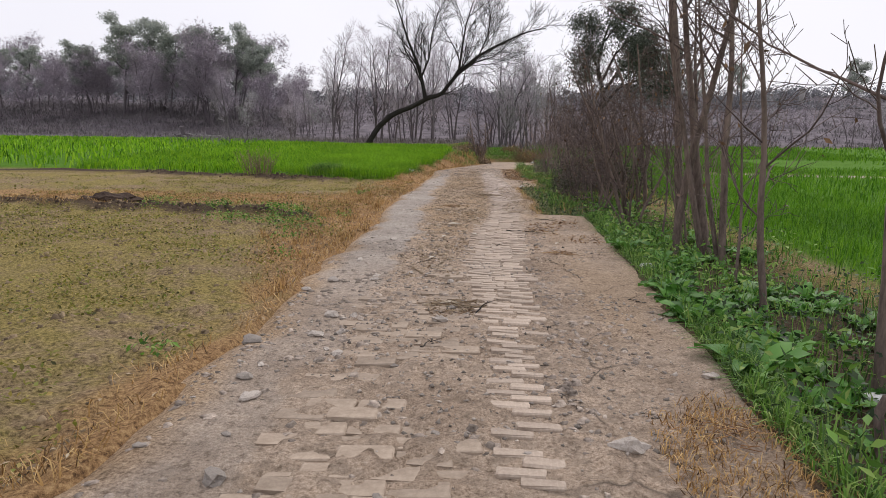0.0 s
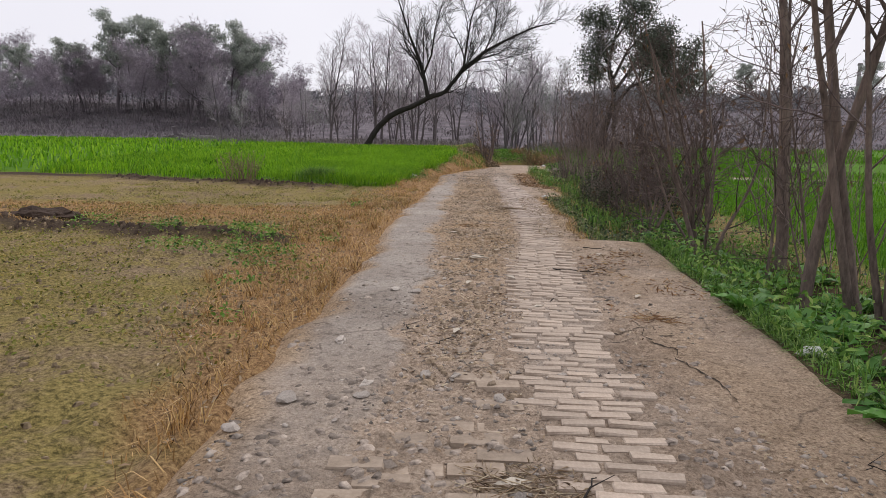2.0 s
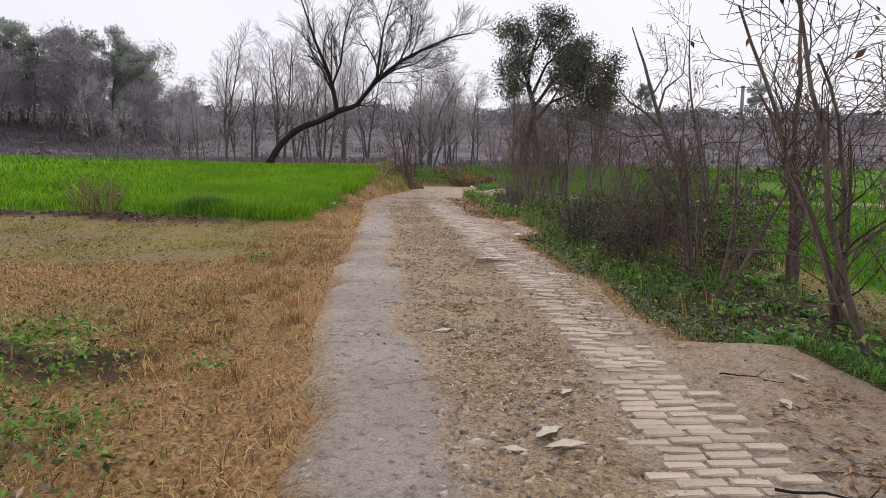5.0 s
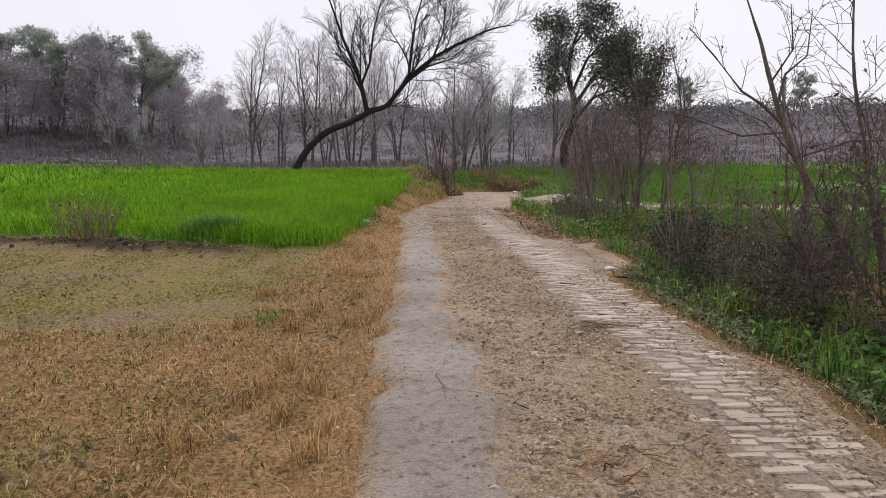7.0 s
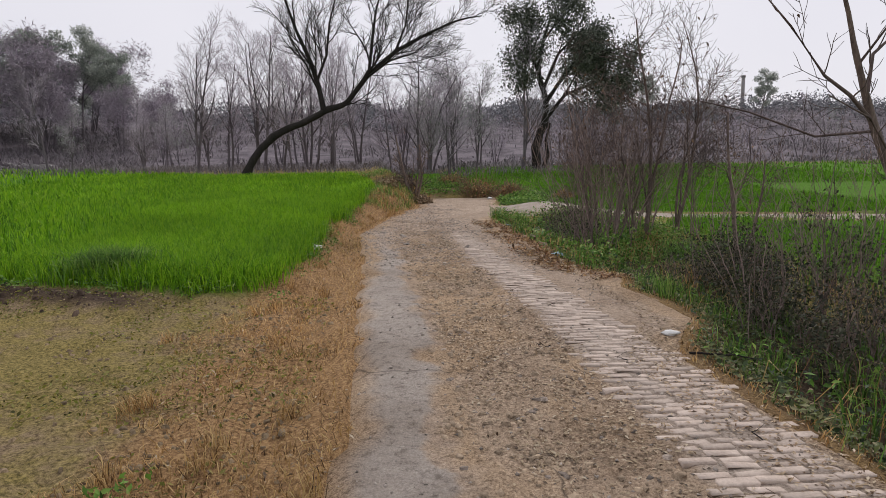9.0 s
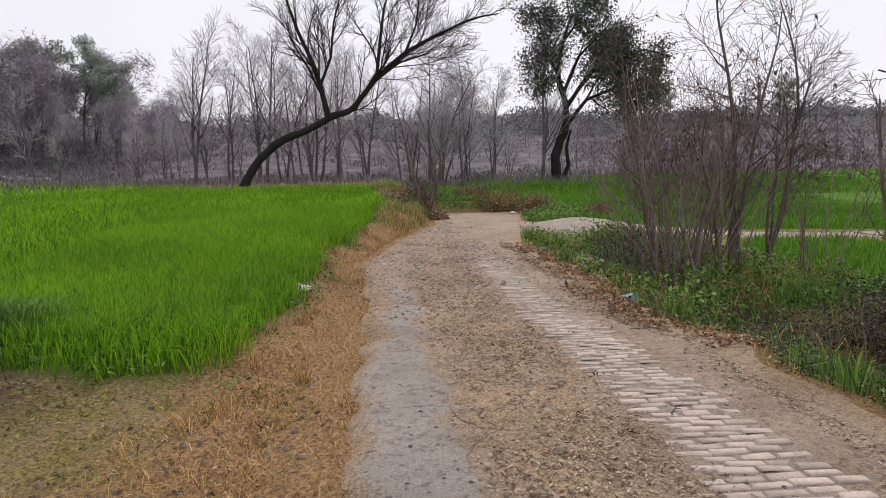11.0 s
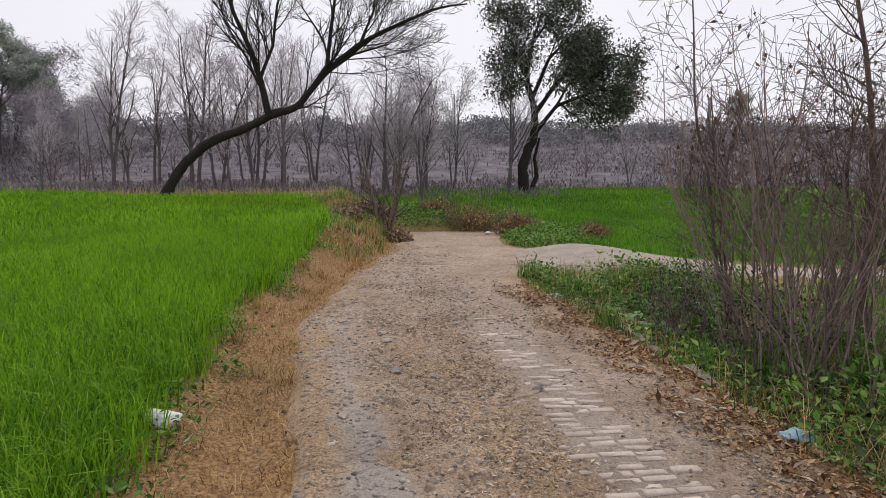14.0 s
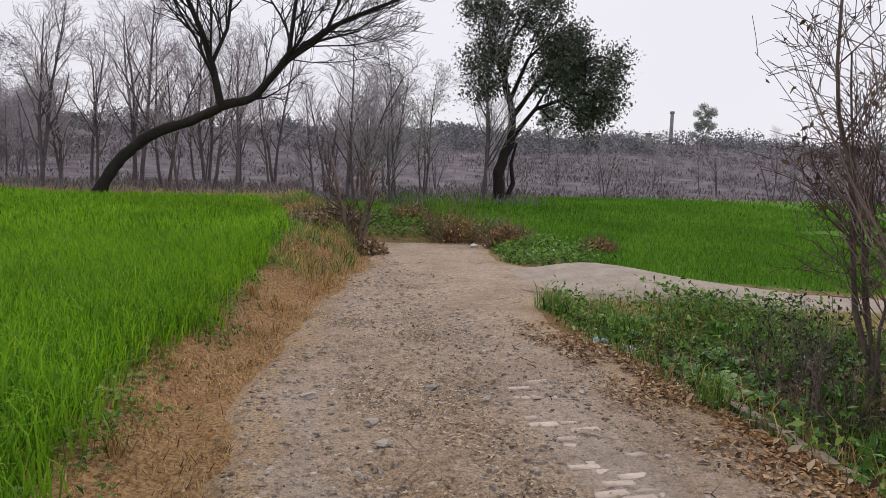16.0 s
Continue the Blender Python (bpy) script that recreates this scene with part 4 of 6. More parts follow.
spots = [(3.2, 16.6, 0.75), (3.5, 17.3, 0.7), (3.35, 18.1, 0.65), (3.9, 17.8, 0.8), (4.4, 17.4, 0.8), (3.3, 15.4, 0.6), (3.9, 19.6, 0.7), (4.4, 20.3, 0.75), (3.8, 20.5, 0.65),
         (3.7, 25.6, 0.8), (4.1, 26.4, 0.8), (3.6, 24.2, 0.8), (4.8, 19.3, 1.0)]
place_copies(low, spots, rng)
BRUSH = solid("dry_brush_stem", (0.1, 0.068, 0.042), (0.34, 0.25, 0.16), 5, 0.9, 0.0, pick="island")
clump = shrub_kind(240, 1.0, 50, 3, "upright clump of dry brown brush on the field edge", ("dry_leaf", LITTER, 0.06, 1, 0.05, 0.4, 0.3), BRUSH)
clump.matrix_basis = pose(-6.2, 21.85, float(ground_z(-6.2, 21.85)))
clump["category"], clump["group"] = "brush", "dry clumps"
snag = roadside_tree(30, 1.35, 36.4, 2.5, 0.07, (-0.05, 0, 1), 5, 1.5, "dead broken shrub on the bank at the lane's end", 0.15)


def brush_mound(seed, x, y, wide, high, label, leaf_mat=RUSSET):
    """A heaped tangle of arching dry stems with dead leaves caught in it."""
    rng = random.Random(seed)
    nr = np.random.default_rng(seed)
    z0 = float(ground_z(x, y))
    t = thing("brush_heap", x, y, z0, label, "brush", "dry brush heaps")
    w = Wood()
    for i in range(150):
        a, d = rng.uniform(0, 6.283), rng.random() ** 0.6
        base = V(math.cos(a) * d * wide * 0.42, math.sin(a) * d * wide * 0.3, 0)
        base.z = float(ground_z(x + base.x, y + base.y)) - z0 - 0.05
        way = V(math.cos(a) * d * 0.9, math.sin(a) * d * 0.9, 1)
        w.tube(bent(rng, base, way, high * rng.uniform(0.6, 1.5) * (1.1 - 0.5 * d), 5, 0.2, 0.0), 0.012, 0.006, 4)
    part("stem", w.mesh("stem", BRUSH), t)["kind"] = "stuff"
    n = 1100
    d = nr.normal(0, 1, (n, 3))
    d /= np.linalg.norm(d, axis=1, keepdims=True)
    d *= nr.random((n, 1)) ** 0.5 * [wide * 0.5, wide * 0.38, high * 0.75]
    d[:, 2] = np.abs(d[:, 2]) + 0.03
    v, f = leaf_arrays(nr, d, 0.1, 0.4, 0.02, 0.1)
    part("dead_leaf", mesh_of("dead_leaf", v, f, leaf_mat), t)["kind"] = "stuff"


brush_mound(1, 4.15, 38.2, 1.7, 1.0, "tall heap of russet dry brush at the lane's end")
brush_mound(2, 5.0, 36.6, 1.2, 0.7, "low dark heap of dead brush among the weeds")
brush_mound(3, 6.5, 34.9, 0.9, 0.4, "low dark heap of dead brush among the weeds")
brush_mound(4, 3.2, 39.6, 1.3, 0.6, "low dark heap of dead brush among the weeds")
brush_mound(5, 0.9, 36.9, 1.3, 0.5, "dry brown brush tangled on the bank", LITTER)
brush_mound(6, 1.45, 35.5, 0.9, 0.35, "dry brown brush tangled on the bank", LITTER)
brush_mound(7, 0.2, 35.0, 1.0, 0.35, "dry brown brush tangled on the bank", LITTER)


# ---- crops, grass and weeds ----
def z_at(x, y):
    return ground_z(x, y)


g = np.random.default_rng(4)


def crop(name, runs, keep, label, mat=WHEAT):
    out = []
    for n, x0, x1, y0, y1, h, w in runs:
        x, y = scatter(g, n, x0, x1, y0, y1, keep)
        out.append(blade_arrays(g, x, y, z_at(x, y) - 0.01, h, w, 0.7))
    return stuff(name, out, mat, label, "wheat")


crop("wheat_field", [(120000, -5.5, -0.5, 20.5, 33, 0.30, 0.010), (22000, -14, -5.5, 21, 33, 0.30, 0.02), (45000, -14, -0.2, 33, 48, 0.3, 0.022), (9000, -0.6, 1.8, 31, 48, 0.3, 0.02), (22000, -60, -8, 22, 67, 0.36, 0.07), (12000, -8, 1.5, 46, 66, 0.3, 0.05)],
     in_crop_left, "bright green young wheat field, dense and ankle to shin high")
crop("wheat_field", [(40000, 4.2, 9, 1, 30, 0.24, 0.012), (16000, 9, 22, 1, 32, 0.28, 0.03), (50000, 4.8, 16, 29, 42, 0.17, 0.016), (36000, 4.8, 26, 40, 60, 0.2, 0.03), (9000, 22, 60, 2, 62, 0.3, 0.07), (5000, 1.8, 6, 39, 50, 0.3, 0.03)],
     in_crop_right, "green wheat fields beyond the ditch and the track", YOUNG_WHEAT)


xt, yt = g.normal(-3.9, 0.28, 1400), g.normal(21.6, 0.16, 1400)
stuff("wheat_tuft", [blade_arrays(g, xt, yt, z_at(xt, yt) - 0.01, 0.42, 0.012, 0.7)], WEED, "taller dark green tuft at the wheat's edge", "wheat")


def verge_keep(x, y):
    off = lane_left(y) - x
    w = np.interp(y, [0, 4, 6.5, 8.5, 11, 13, 16, 21, 24, 60], [0.12, 0.22, 0.48, 1.2, 1.7, 1.6, 1.4, 1.3, 0.8, 1.7])
    return (off > -0.04) * step(-0.3, 0.35, w - off + 0.6 * (vnoise(x * 1.3, y * 1.3, 41) - 0.5)) * (0.12 + 0.88 * step(0.25, 0.75, 0.6 * vnoise(x * 2.5, y * 2.5, 71) + 0.4 * vnoise(x * 8, y * 8, 72))) * (1 - in_crop_left(x, y))


x, y = scatter(g, 150000, -3.2, 1.6, 1.0, 37, verge_keep)
x2, y2 = scatter(g, 16000, -9, -1.5, 12.2, 15.6)
x3, y3 = scatter(g, 9000, 1.9, 3.4, 11.4, 29, lambda x, y: step(-0.1, 0.1, x - lane_right(y)) * step(-0.2, 0.3, 0.4 - x + lane_right(y)))
x4, y4 = scatter(g, 3000, 1.6, 2.35, 2.2, 3.7, lambda x, y: (x < lane_right(y) + 0.1) * step(0.3, 0.65, vnoise(x * 4, y * 4, 73)) * (1 - step(0.5, 0.75, np.hypot((x - 2.0) / 0.5, (y - 2.95) / 0.75) * 0.75)))
tx, ty = scatter(g, 420, -2.4, 1.2, 5, 36, verge_keep)
tx, ty = np.repeat(tx, 55) + g.normal(0, 0.045, len(tx) * 55), np.repeat(ty, 55) + g.normal(0, 0.045, len(ty) * 55)
stuff("dry_grass", [blade_arrays(g, tx, ty, z_at(tx, ty) - 0.01, 0.17, 0.005, 1.1), blade_arrays(g, x, y, z_at(x, y) - 0.005, 0.085, 0.006, 1.8), blade_arrays(g, x2, y2, z_at(x2, y2) - 0.005, 0.06, 0.009, 1.6),
                    blade_arrays(g, x3, y3, z_at(x3, y3) - 0.005, 0.08, 0.007, 1.5), blade_arrays(g, x4, y4, road_z(x4, y4) - 0.004, 0.06, 0.005, 1.6)], STRAW, "orange-brown withered grass matted along the lane verge", "dry grass")


x, y = scatter(g, 24000, -3.2, 1.6, 2, 37, lambda x, y: verge_keep(x, y) * 0.8)
stuff("verge_litter", [leaf_arrays(g, np.stack([x, y, z_at(x, y) + 0.012], 1), 0.05, 0.35, 0.01, 0.6)], LITTER, "dead leaves and broken straw caught in the verge", "leaf litter")


def fallow_keep(x, y):
    return (lane_left(y) - x > 0.25) * (y < crop_edge(x) - 0.2) * step(0.1, 0.4, np.abs(y - (11.35 + 0.28 * np.clip(-3 - x, 0, 9))) + (x > -1.9)) * step(0.38, 0.62, vnoise(x * 1.1, y * 1.1, 81) * 0.6 + vnoise(x * 3.7, y * 3.7, 82) * 0.4)


x, y = scatter(g, 90000, -9, -0.8, 1.0, 21.5, fallow_keep)
xb, yb = scatter(g, 9000, -16, -9, 3, 22, fallow_keep)
stuff("field_weeds", [leaf_arrays(g, np.stack([x, y, z_at(x, y) + 0.05 * g.random(len(x)) ** 2], 1), 0.04, 0.5, 0.004, 0.4), leaf_arrays(g, np.stack([xb, yb, z_at(xb, yb) + 0.012], 1), 0.06, 0.5, 0.004, 0.55)],
      SPROUT, "sparse yellow-green weeds on the fallow field", "weeds")


def patch_keep(x, y):
    k = np.zeros_like(x)
    for px, py, r in ((-2.0, 10.3, 0.7), (-2.7, 12.0, 0.7), (-1.6, 9.4, 0.45), (-2.9, 10.5, 0.6), (-4.6, 11.7, 0.5), (-2.2, 11.2, 0.75), (-3.4, 11.5, 0.6), (-1.35, 11.15, 0.35), (-1.5, 8.6, 0.28), (-1.2, 7.6, 0.2), (-1.7, 15.6, 0.4), (-1.15, 17.1, 0.14), (-2.4, 20.6, 0.5), (-3.6, 20.9, 0.6), (-5.0, 21.3, 0.6), (-1.5, 9.9, 0.25), (-1.6, 20.2, 0.3), (-1.0, 4.2, 0.25), (-1.3, 22.4, 0.25), (-1.2, 24.6, 0.35), (-1.35, 27.6, 0.4), (-0.7, 31, 0.8), (-0.1, 33, 0.9), (0.5, 35, 0.9), (1.0, 36.6, 0.8), (-1.15, 26, 0.5), (-1.2, 29, 0.6)):
        k = np.maximum(k, 1 - step(0.4, 1.0, np.hypot(x - px, (y - py) * 1.6) / r))
    return k * (lane_left(y) - x > 0.05)


x, y = scatter(g, 190000, -6, 1.4, 3, 37, lambda x, y: patch_keep(x, y) * step(0.22, 0.5, vnoise(x * 4, y * 4, 83)))
stuff("green_weeds", [leaf_arrays(g, np.stack([x, y, z_at(x, y) + g.uniform(0.03, 0.12, len(x))], 1), 0.055, 0.45, 0.006, 0.35)], WEED, "patches of low green weeds among the withered grass", "weeds")


def bank_keep(x, y):
    return np.exp(-(((x - bank_edge(y) - 0.05) / 0.17) ** 2)) * step(0.35, 0.65, vnoise(x * 2.2, y * 2.2, 161)) * step(20.5, 22, y)


x, y = scatter(g, 60000, -2.6, 1.2, 20.5, 37, bank_keep)
stuff("bank_weeds", [leaf_arrays(g, np.stack([x, y, z_at(x, y) + 0.12 * g.random(len(x)) ** 1.5], 1), 0.055, 0.45, 0.008, 0.35)], WEED, "low weeds fringing the wheat on the bank", "weeds")


x, y = scatter(g, 30000, -5, 1.9, 31, 47, lambda x, y: step(-0.1, 0.2, x - bank_edge(y)) * (lane_left(np.minimum(y, 38)) - x > 0.15))
k = g.random(len(x)) < 0.6 * step(0.3, 0.6, vnoise(x * 1.2, y * 1.2, 162))
stuff("bank_grass", [blade_arrays(g, x[k], y[k], z_at(x, y)[k] - 0.01, 0.3, 0.013, 0.9)], WEED, "rough green grass on the top of the bank", "grass")
stuff("bank_straw", [blade_arrays(g, x[~k], y[~k], z_at(x, y)[~k] - 0.01, 0.24, 0.014, 1.2)], STRAW, "withered grass on the top of the bank", "dry grass")


def ditch_keep(x, y):
    off = x - lane_right(y)
    far = np.interp(y, [0, 12, 22, 27, 29], [4.5, 4.7, 5.8, 6.0, 6.5])
    return step(-0.02, np.where(y < 11.4, 0.06, 0.32), off) * step(-0.2, 0.3, far - x) * step(0.1, 0.4, track_near(np.maximum(x, 2.7)) - y) * (0.25 + 0.75 * vnoise(x * 1.6, y * 1.6, 91))


x, y = scatter(g, 52000, 1.7, 6.4, 0.5, 29.8, ditch_keep)
k = g.random(len(x)) < step(0.35, 0.6, vnoise(x * 0.9, y * 0.9, 92)) * (1 - 0.6 * step(11.5, 13, y) * (1 - step(20, 22, y)))
h = 0.3 * g.random(len(x)) ** 1.6
stuff("ditch_weeds", [leaf_arrays(g, np.stack([x, y, z_at(x, y) + h], 1)[k], 0.075, 0.42, 0.008, 0.3)], WEED, "rank green weeds filling the ditch", "weeds")
stuff("ditch_creeper", [leaf_arrays(g, np.stack([x, y, z_at(x, y) + h * 0.9], 1)[~k], 0.05, 0.6, 0.008, 0.4)], SHADE_WEED, "green creeper matting the ditch floor, darkened for the shade between weeds", "weeds")
CORNER = leafy("corner_weed_leaf", (0.03, 0.08, 0.018), (0.1, 0.22, 0.035), (0.19, 0.37, 0.06), (0.33, 0.44, 0.14))
xc, yc = scatter(g, 30000, 2.3, 6.4, 21.5, 29.8, lambda x, y: ditch_keep(x, y) * step(0.4, 0.62, 0.6 * vnoise(x * 1.3, y * 1.3, 152) + 0.4 * vnoise(x * 4, y * 4, 153)))
hc = 0.38 * g.random(len(xc)) ** 1.4 * (0.3 + vnoise(xc * 1.7, yc * 1.7, 151))
stuff("corner_weeds", [leaf_arrays(g, np.stack([xc, yc, z_at(xc, yc) + hc], 1), 0.085, 0.45, 0.01, 0.25)], CORNER, "thick green weeds filling the corner by the track", "weeds")
xt, yt = scatter(g, 330, 2.5, 5.6, 13, 29.6, lambda x, y: ditch_keep(x, y) * step(0.4, 0.6, vnoise(x * 0.9, y * 0.9, 154)))
xt, yt = np.repeat(xt, 50) + g.normal(0, 0.09, len(xt) * 50), np.repeat(yt, 50) + g.normal(0, 0.09, len(yt) * 50)
stuff("tall_grass", [blade_arrays(g, xt, yt, z_at(xt, yt) - 0.01, 0.38, 0.01, 0.7)], WEED, "tufts of tall bright green grass in the ditch", "grass")
xt, yt = scatter(g, 9000, 2.4, 6.2, 12, 29.8, lambda x, y: ditch_keep(x, y) * step(0.4, 0.7, vnoise(x * 1.1, y * 1.1, 155)))
stuff("dry_stalks", [blade_arrays(g, xt, yt, z_at(xt, yt) - 0.01, 0.42, 0.007, 1.2)], STRAW, "dry stalks standing among the ditch weeds", "dry grass")
xt, yt = scatter(g, 16000, 2.3, 6.2, 11.6, 29.6, lambda x, y: ditch_keep(x, y) * (0.2 + 0.8 * step(0.45, 0.65, vnoise(x * 1.5, y * 1.5, 156))))
stuff("ditch_litter", [leaf_arrays(g, np.stack([xt, yt, z_at(xt, yt) + 0.1 * g.random(len(xt)) ** 2], 1), 0.055, 0.4, 0.01, 0.5)], LITTER, "dead leaves fallen among the ditch weeds", "leaf litter")
x, y = scatter(g, 40000, 1.8, 6.4, 1, 29.8, lambda x, y: ditch_keep(x, y) * (1 - 0.75 * step(11.4, 12.5, y) * (1 - step(20, 22, y))))
stuff("ditch_grass", [blade_arrays(g, x, y, z_at(x, y) - 0.01, 0.2, 0.009, 0.8)], WEED, "long green grass between the ditch weeds", "grass")
x, y = scatter(g, 22000, 1.7, 6.6, 33.2, 40.5, lambda x, y: (np.maximum(step(0, 0.3, x - lane_right(np.minimum(y, 37.9))) * step(0.0, 0.4, y - track_far(np.maximum(x, 2.7)) - 0.1), step(37.95, 38.2, y)) * (1 - step(5.2, 6.4, x))))
h = g.uniform(0, 0.46, len(x)) * vnoise(x * 1.4, y * 1.4, 131)
stuff("green_weeds", [leaf_arrays(g, np.stack([x, y, z_at(x, y) + h], 1), 0.1, 0.5, 0.01, 0.3)], WEED, "heap of green weeds where the lane ends", "weeds")
yg = g.uniform(0.8, 11.35, 12000)
xg = lane_right(yg) + 0.015 + 0.16 * g.random(len(yg)) ** 1.5
k = g.random(len(yg)) < 0.25 + 0.75 * step(0.3, 0.6, vnoise(xg * 0, yg * 1.7, 158))
xg, yg = xg[k], yg[k]
stuff("edge_grass", [blade_arrays(g, xg, yg, np.minimum(z_at(xg, yg), -0.06), 0.15, 0.01, 1.1)], WEED, "green grass lapping over the slab's edge", "grass")
MAT_WEED = leafy("grey_green_creeper", (0.04, 0.055, 0.022), (0.11, 0.145, 0.055), (0.18, 0.22, 0.09), (0.3, 0.28, 0.16))
x, y = scatter(g, 42000, 1.9, 4.0, 11.5, 22.5, lambda x, y: step(0.02, 0.3, x - lane_right(y)) * step(-0.3, 0.3, 0.85 - x + lane_right(y)) * (0.2 + 0.8 * step(0.35, 0.6, vnoise(x * 2.4, y * 2.4, 157))))
stuff("creeper_mat", [leaf_arrays(g, np.stack([x, y, z_at(x, y) + 0.13 * g.random(len(x)) ** 1.6], 1), 0.05, 0.5, 0.008, 0.45)], MAT_WEED, "dusty grey-green creeper matting the lane's shoulder", "weeds")
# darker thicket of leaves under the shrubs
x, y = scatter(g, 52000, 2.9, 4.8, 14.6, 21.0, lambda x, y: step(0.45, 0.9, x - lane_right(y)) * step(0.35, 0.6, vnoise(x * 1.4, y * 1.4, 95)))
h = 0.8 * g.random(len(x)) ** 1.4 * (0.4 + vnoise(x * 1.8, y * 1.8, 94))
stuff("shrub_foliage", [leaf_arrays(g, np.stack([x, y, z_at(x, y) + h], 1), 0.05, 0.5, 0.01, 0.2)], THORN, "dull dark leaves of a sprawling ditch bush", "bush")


def dock_kind(seed, n, size):
    """A rosette of broad, arched leaves."""
    rng = random.Random(seed)
    t = thing("dock_plant", 0, 0, 0, "leafy green dock plant growing in the ditch", "plant", "dock plants in the ditch")
    vs, fs = [], []
    for i in range(n):
        a = 6.283 * i / n + rng.uniform(-0.4, 0.4)
        L, w, arch = size * rng.uniform(0.6, 1.15), size * rng.uniform(0.14, 0.22), rng.uniform(0.5, 1.1)
        d, s = V(math.cos(a), math.sin(a), 0), V(-math.sin(a), math.cos(a), 0)
        base = len(vs)
        for j in range(6):
            u = j / 5
            c = d * (L * u * (0.45 + 0.55 * u * arch)) + V(0, 0, L * (u * 0.95 - 0.62 * arch * u * u))
            half = w * math.sin(math.pi * min(1, 0.12 + u * 0.86)) ** 0.8
            ripple = 0.015 * math.sin(j * 2.2 + i)
            vs += [c - s * half + V(0, 0, 0.18 * half + ripple), c, c + s * half + V(0, 0, 0.18 * half - ripple)]
        for j in range(5):
            k = base + j * 3
            fs += [(k, k + 1, k + 4, k + 3), (k + 1, k + 2, k + 5, k + 4)]
    part("leaves", mesh_of("leaves", [tuple(p) for p in vs], fs, DOCK, True), t)
    return t


rng = random.Random(8)
docks = [dock_kind(300 + i, 8 + i, 0.16 + 0.036 * i) for i in range(4)]
spots = []
while len(spots) < 300:
    y = (rng.uniform(3.3, 9) if rng.random() < 0.6 else rng.uniform(8, 15.5)) if rng.random() < 0.7 else rng.uniform(23, 29)
    x = float(lane_right(y)) + 0.06 + 1.7 * rng.random() ** 1.3
    if y > 11.5:
        x += 0.6
    if x < 4.7:
        spots.append((x, y, rng.uniform(0.6, 1.25)))
place_copies(docks, spots, rng)

# far scrub on the rising land, distance haze put into its colour
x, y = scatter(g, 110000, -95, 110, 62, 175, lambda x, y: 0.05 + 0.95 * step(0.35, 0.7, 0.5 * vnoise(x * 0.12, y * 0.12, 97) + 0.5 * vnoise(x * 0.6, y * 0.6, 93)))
stuff("hill_scrub", [blade_arrays(g, x, y, z_at(x, y) - 0.05, 0.6, 0.1, 1.3)], SCRUB, "dry scrub covering the far slope, coloured purple-grey for haze", "scrub")
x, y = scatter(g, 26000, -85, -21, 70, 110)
stuff("wood_undergrowth", [blade_arrays(g, x, y, z_at(x, y) - 0.1, 0.7, 0.06, 1.3)], SCRUB, "tangle of undergrowth between the woodland trunks, greyed for haze", "undergrowth")
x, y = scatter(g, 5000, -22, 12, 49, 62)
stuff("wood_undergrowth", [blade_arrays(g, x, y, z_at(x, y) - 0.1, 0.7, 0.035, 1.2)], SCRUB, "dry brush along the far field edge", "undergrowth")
# woodland belt and ridge trees, both tinted for haze
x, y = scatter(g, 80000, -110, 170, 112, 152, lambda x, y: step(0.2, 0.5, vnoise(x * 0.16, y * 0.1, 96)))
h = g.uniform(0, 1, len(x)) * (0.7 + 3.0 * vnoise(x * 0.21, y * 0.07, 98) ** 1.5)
stuff("far_woodland", [leaf_arrays(g, np.stack([x, y, z_at(x, y) + h], 1), 0.55, 0.5, 0.2, 0.0)], FAR_TREE, "belt of woodland on the far slope, coloured grey-blue for haze", "trees")
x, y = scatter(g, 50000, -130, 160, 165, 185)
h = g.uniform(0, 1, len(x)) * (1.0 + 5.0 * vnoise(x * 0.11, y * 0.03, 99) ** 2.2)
stuff("far_treeline", [leaf_arrays(g, np.stack([x, y, z_at(x, y) + h], 1), 0.8, 0.7, 0.2, 0.0)], FAR_TREE, "low dark treeline on the far ridge, with haze in its colour", "trees")


# ---- lane bricks, stones and litter ----
def brick_mesh(seed, lx, ly, lz, mat):
    """A worn brick with broken corners and rounded top edge."""
    rng = random.Random(seed)
    bm = bmesh.new()
    bmesh.ops.create_cube(bm, size=1, matrix=Matrix.Diagonal((lx, ly, lz, 1)))
    bmesh.ops.bevel(bm, geom=[e for e in bm.edges if e.verts[0].co.z > 0 or e.verts[1].co.z > 0], offset=0.007, segments=1, affect="EDGES")
    for v in bm.verts:
        v.co += V(rng.uniform(-1, 1), rng.uniform(-1, 1), rng.uniform(-0.6, 0.4)) * 0.006
    return from_bm("brick", bm, mat, False)


def stone_mesh(seed, mat):
    rng = random.Random(seed)
    bm = bmesh.new()
    bmesh.ops.create_icosphere(bm, subdivisions=2, radius=1)
    o = V(rng.uniform(0, 90), rng.uniform(0, 90), 0)
    for v in bm.verts:
        v.co *= 1 + 0.7 * noise.noise(v.co * 0.9 + o) + 0.45 * noise.noise(v.co * 2.2 + o)
        v.co = V(v.co.x, v.co.y * 0.68, v.co.z * 0.42)
    return from_bm("stone", bm, mat, False)


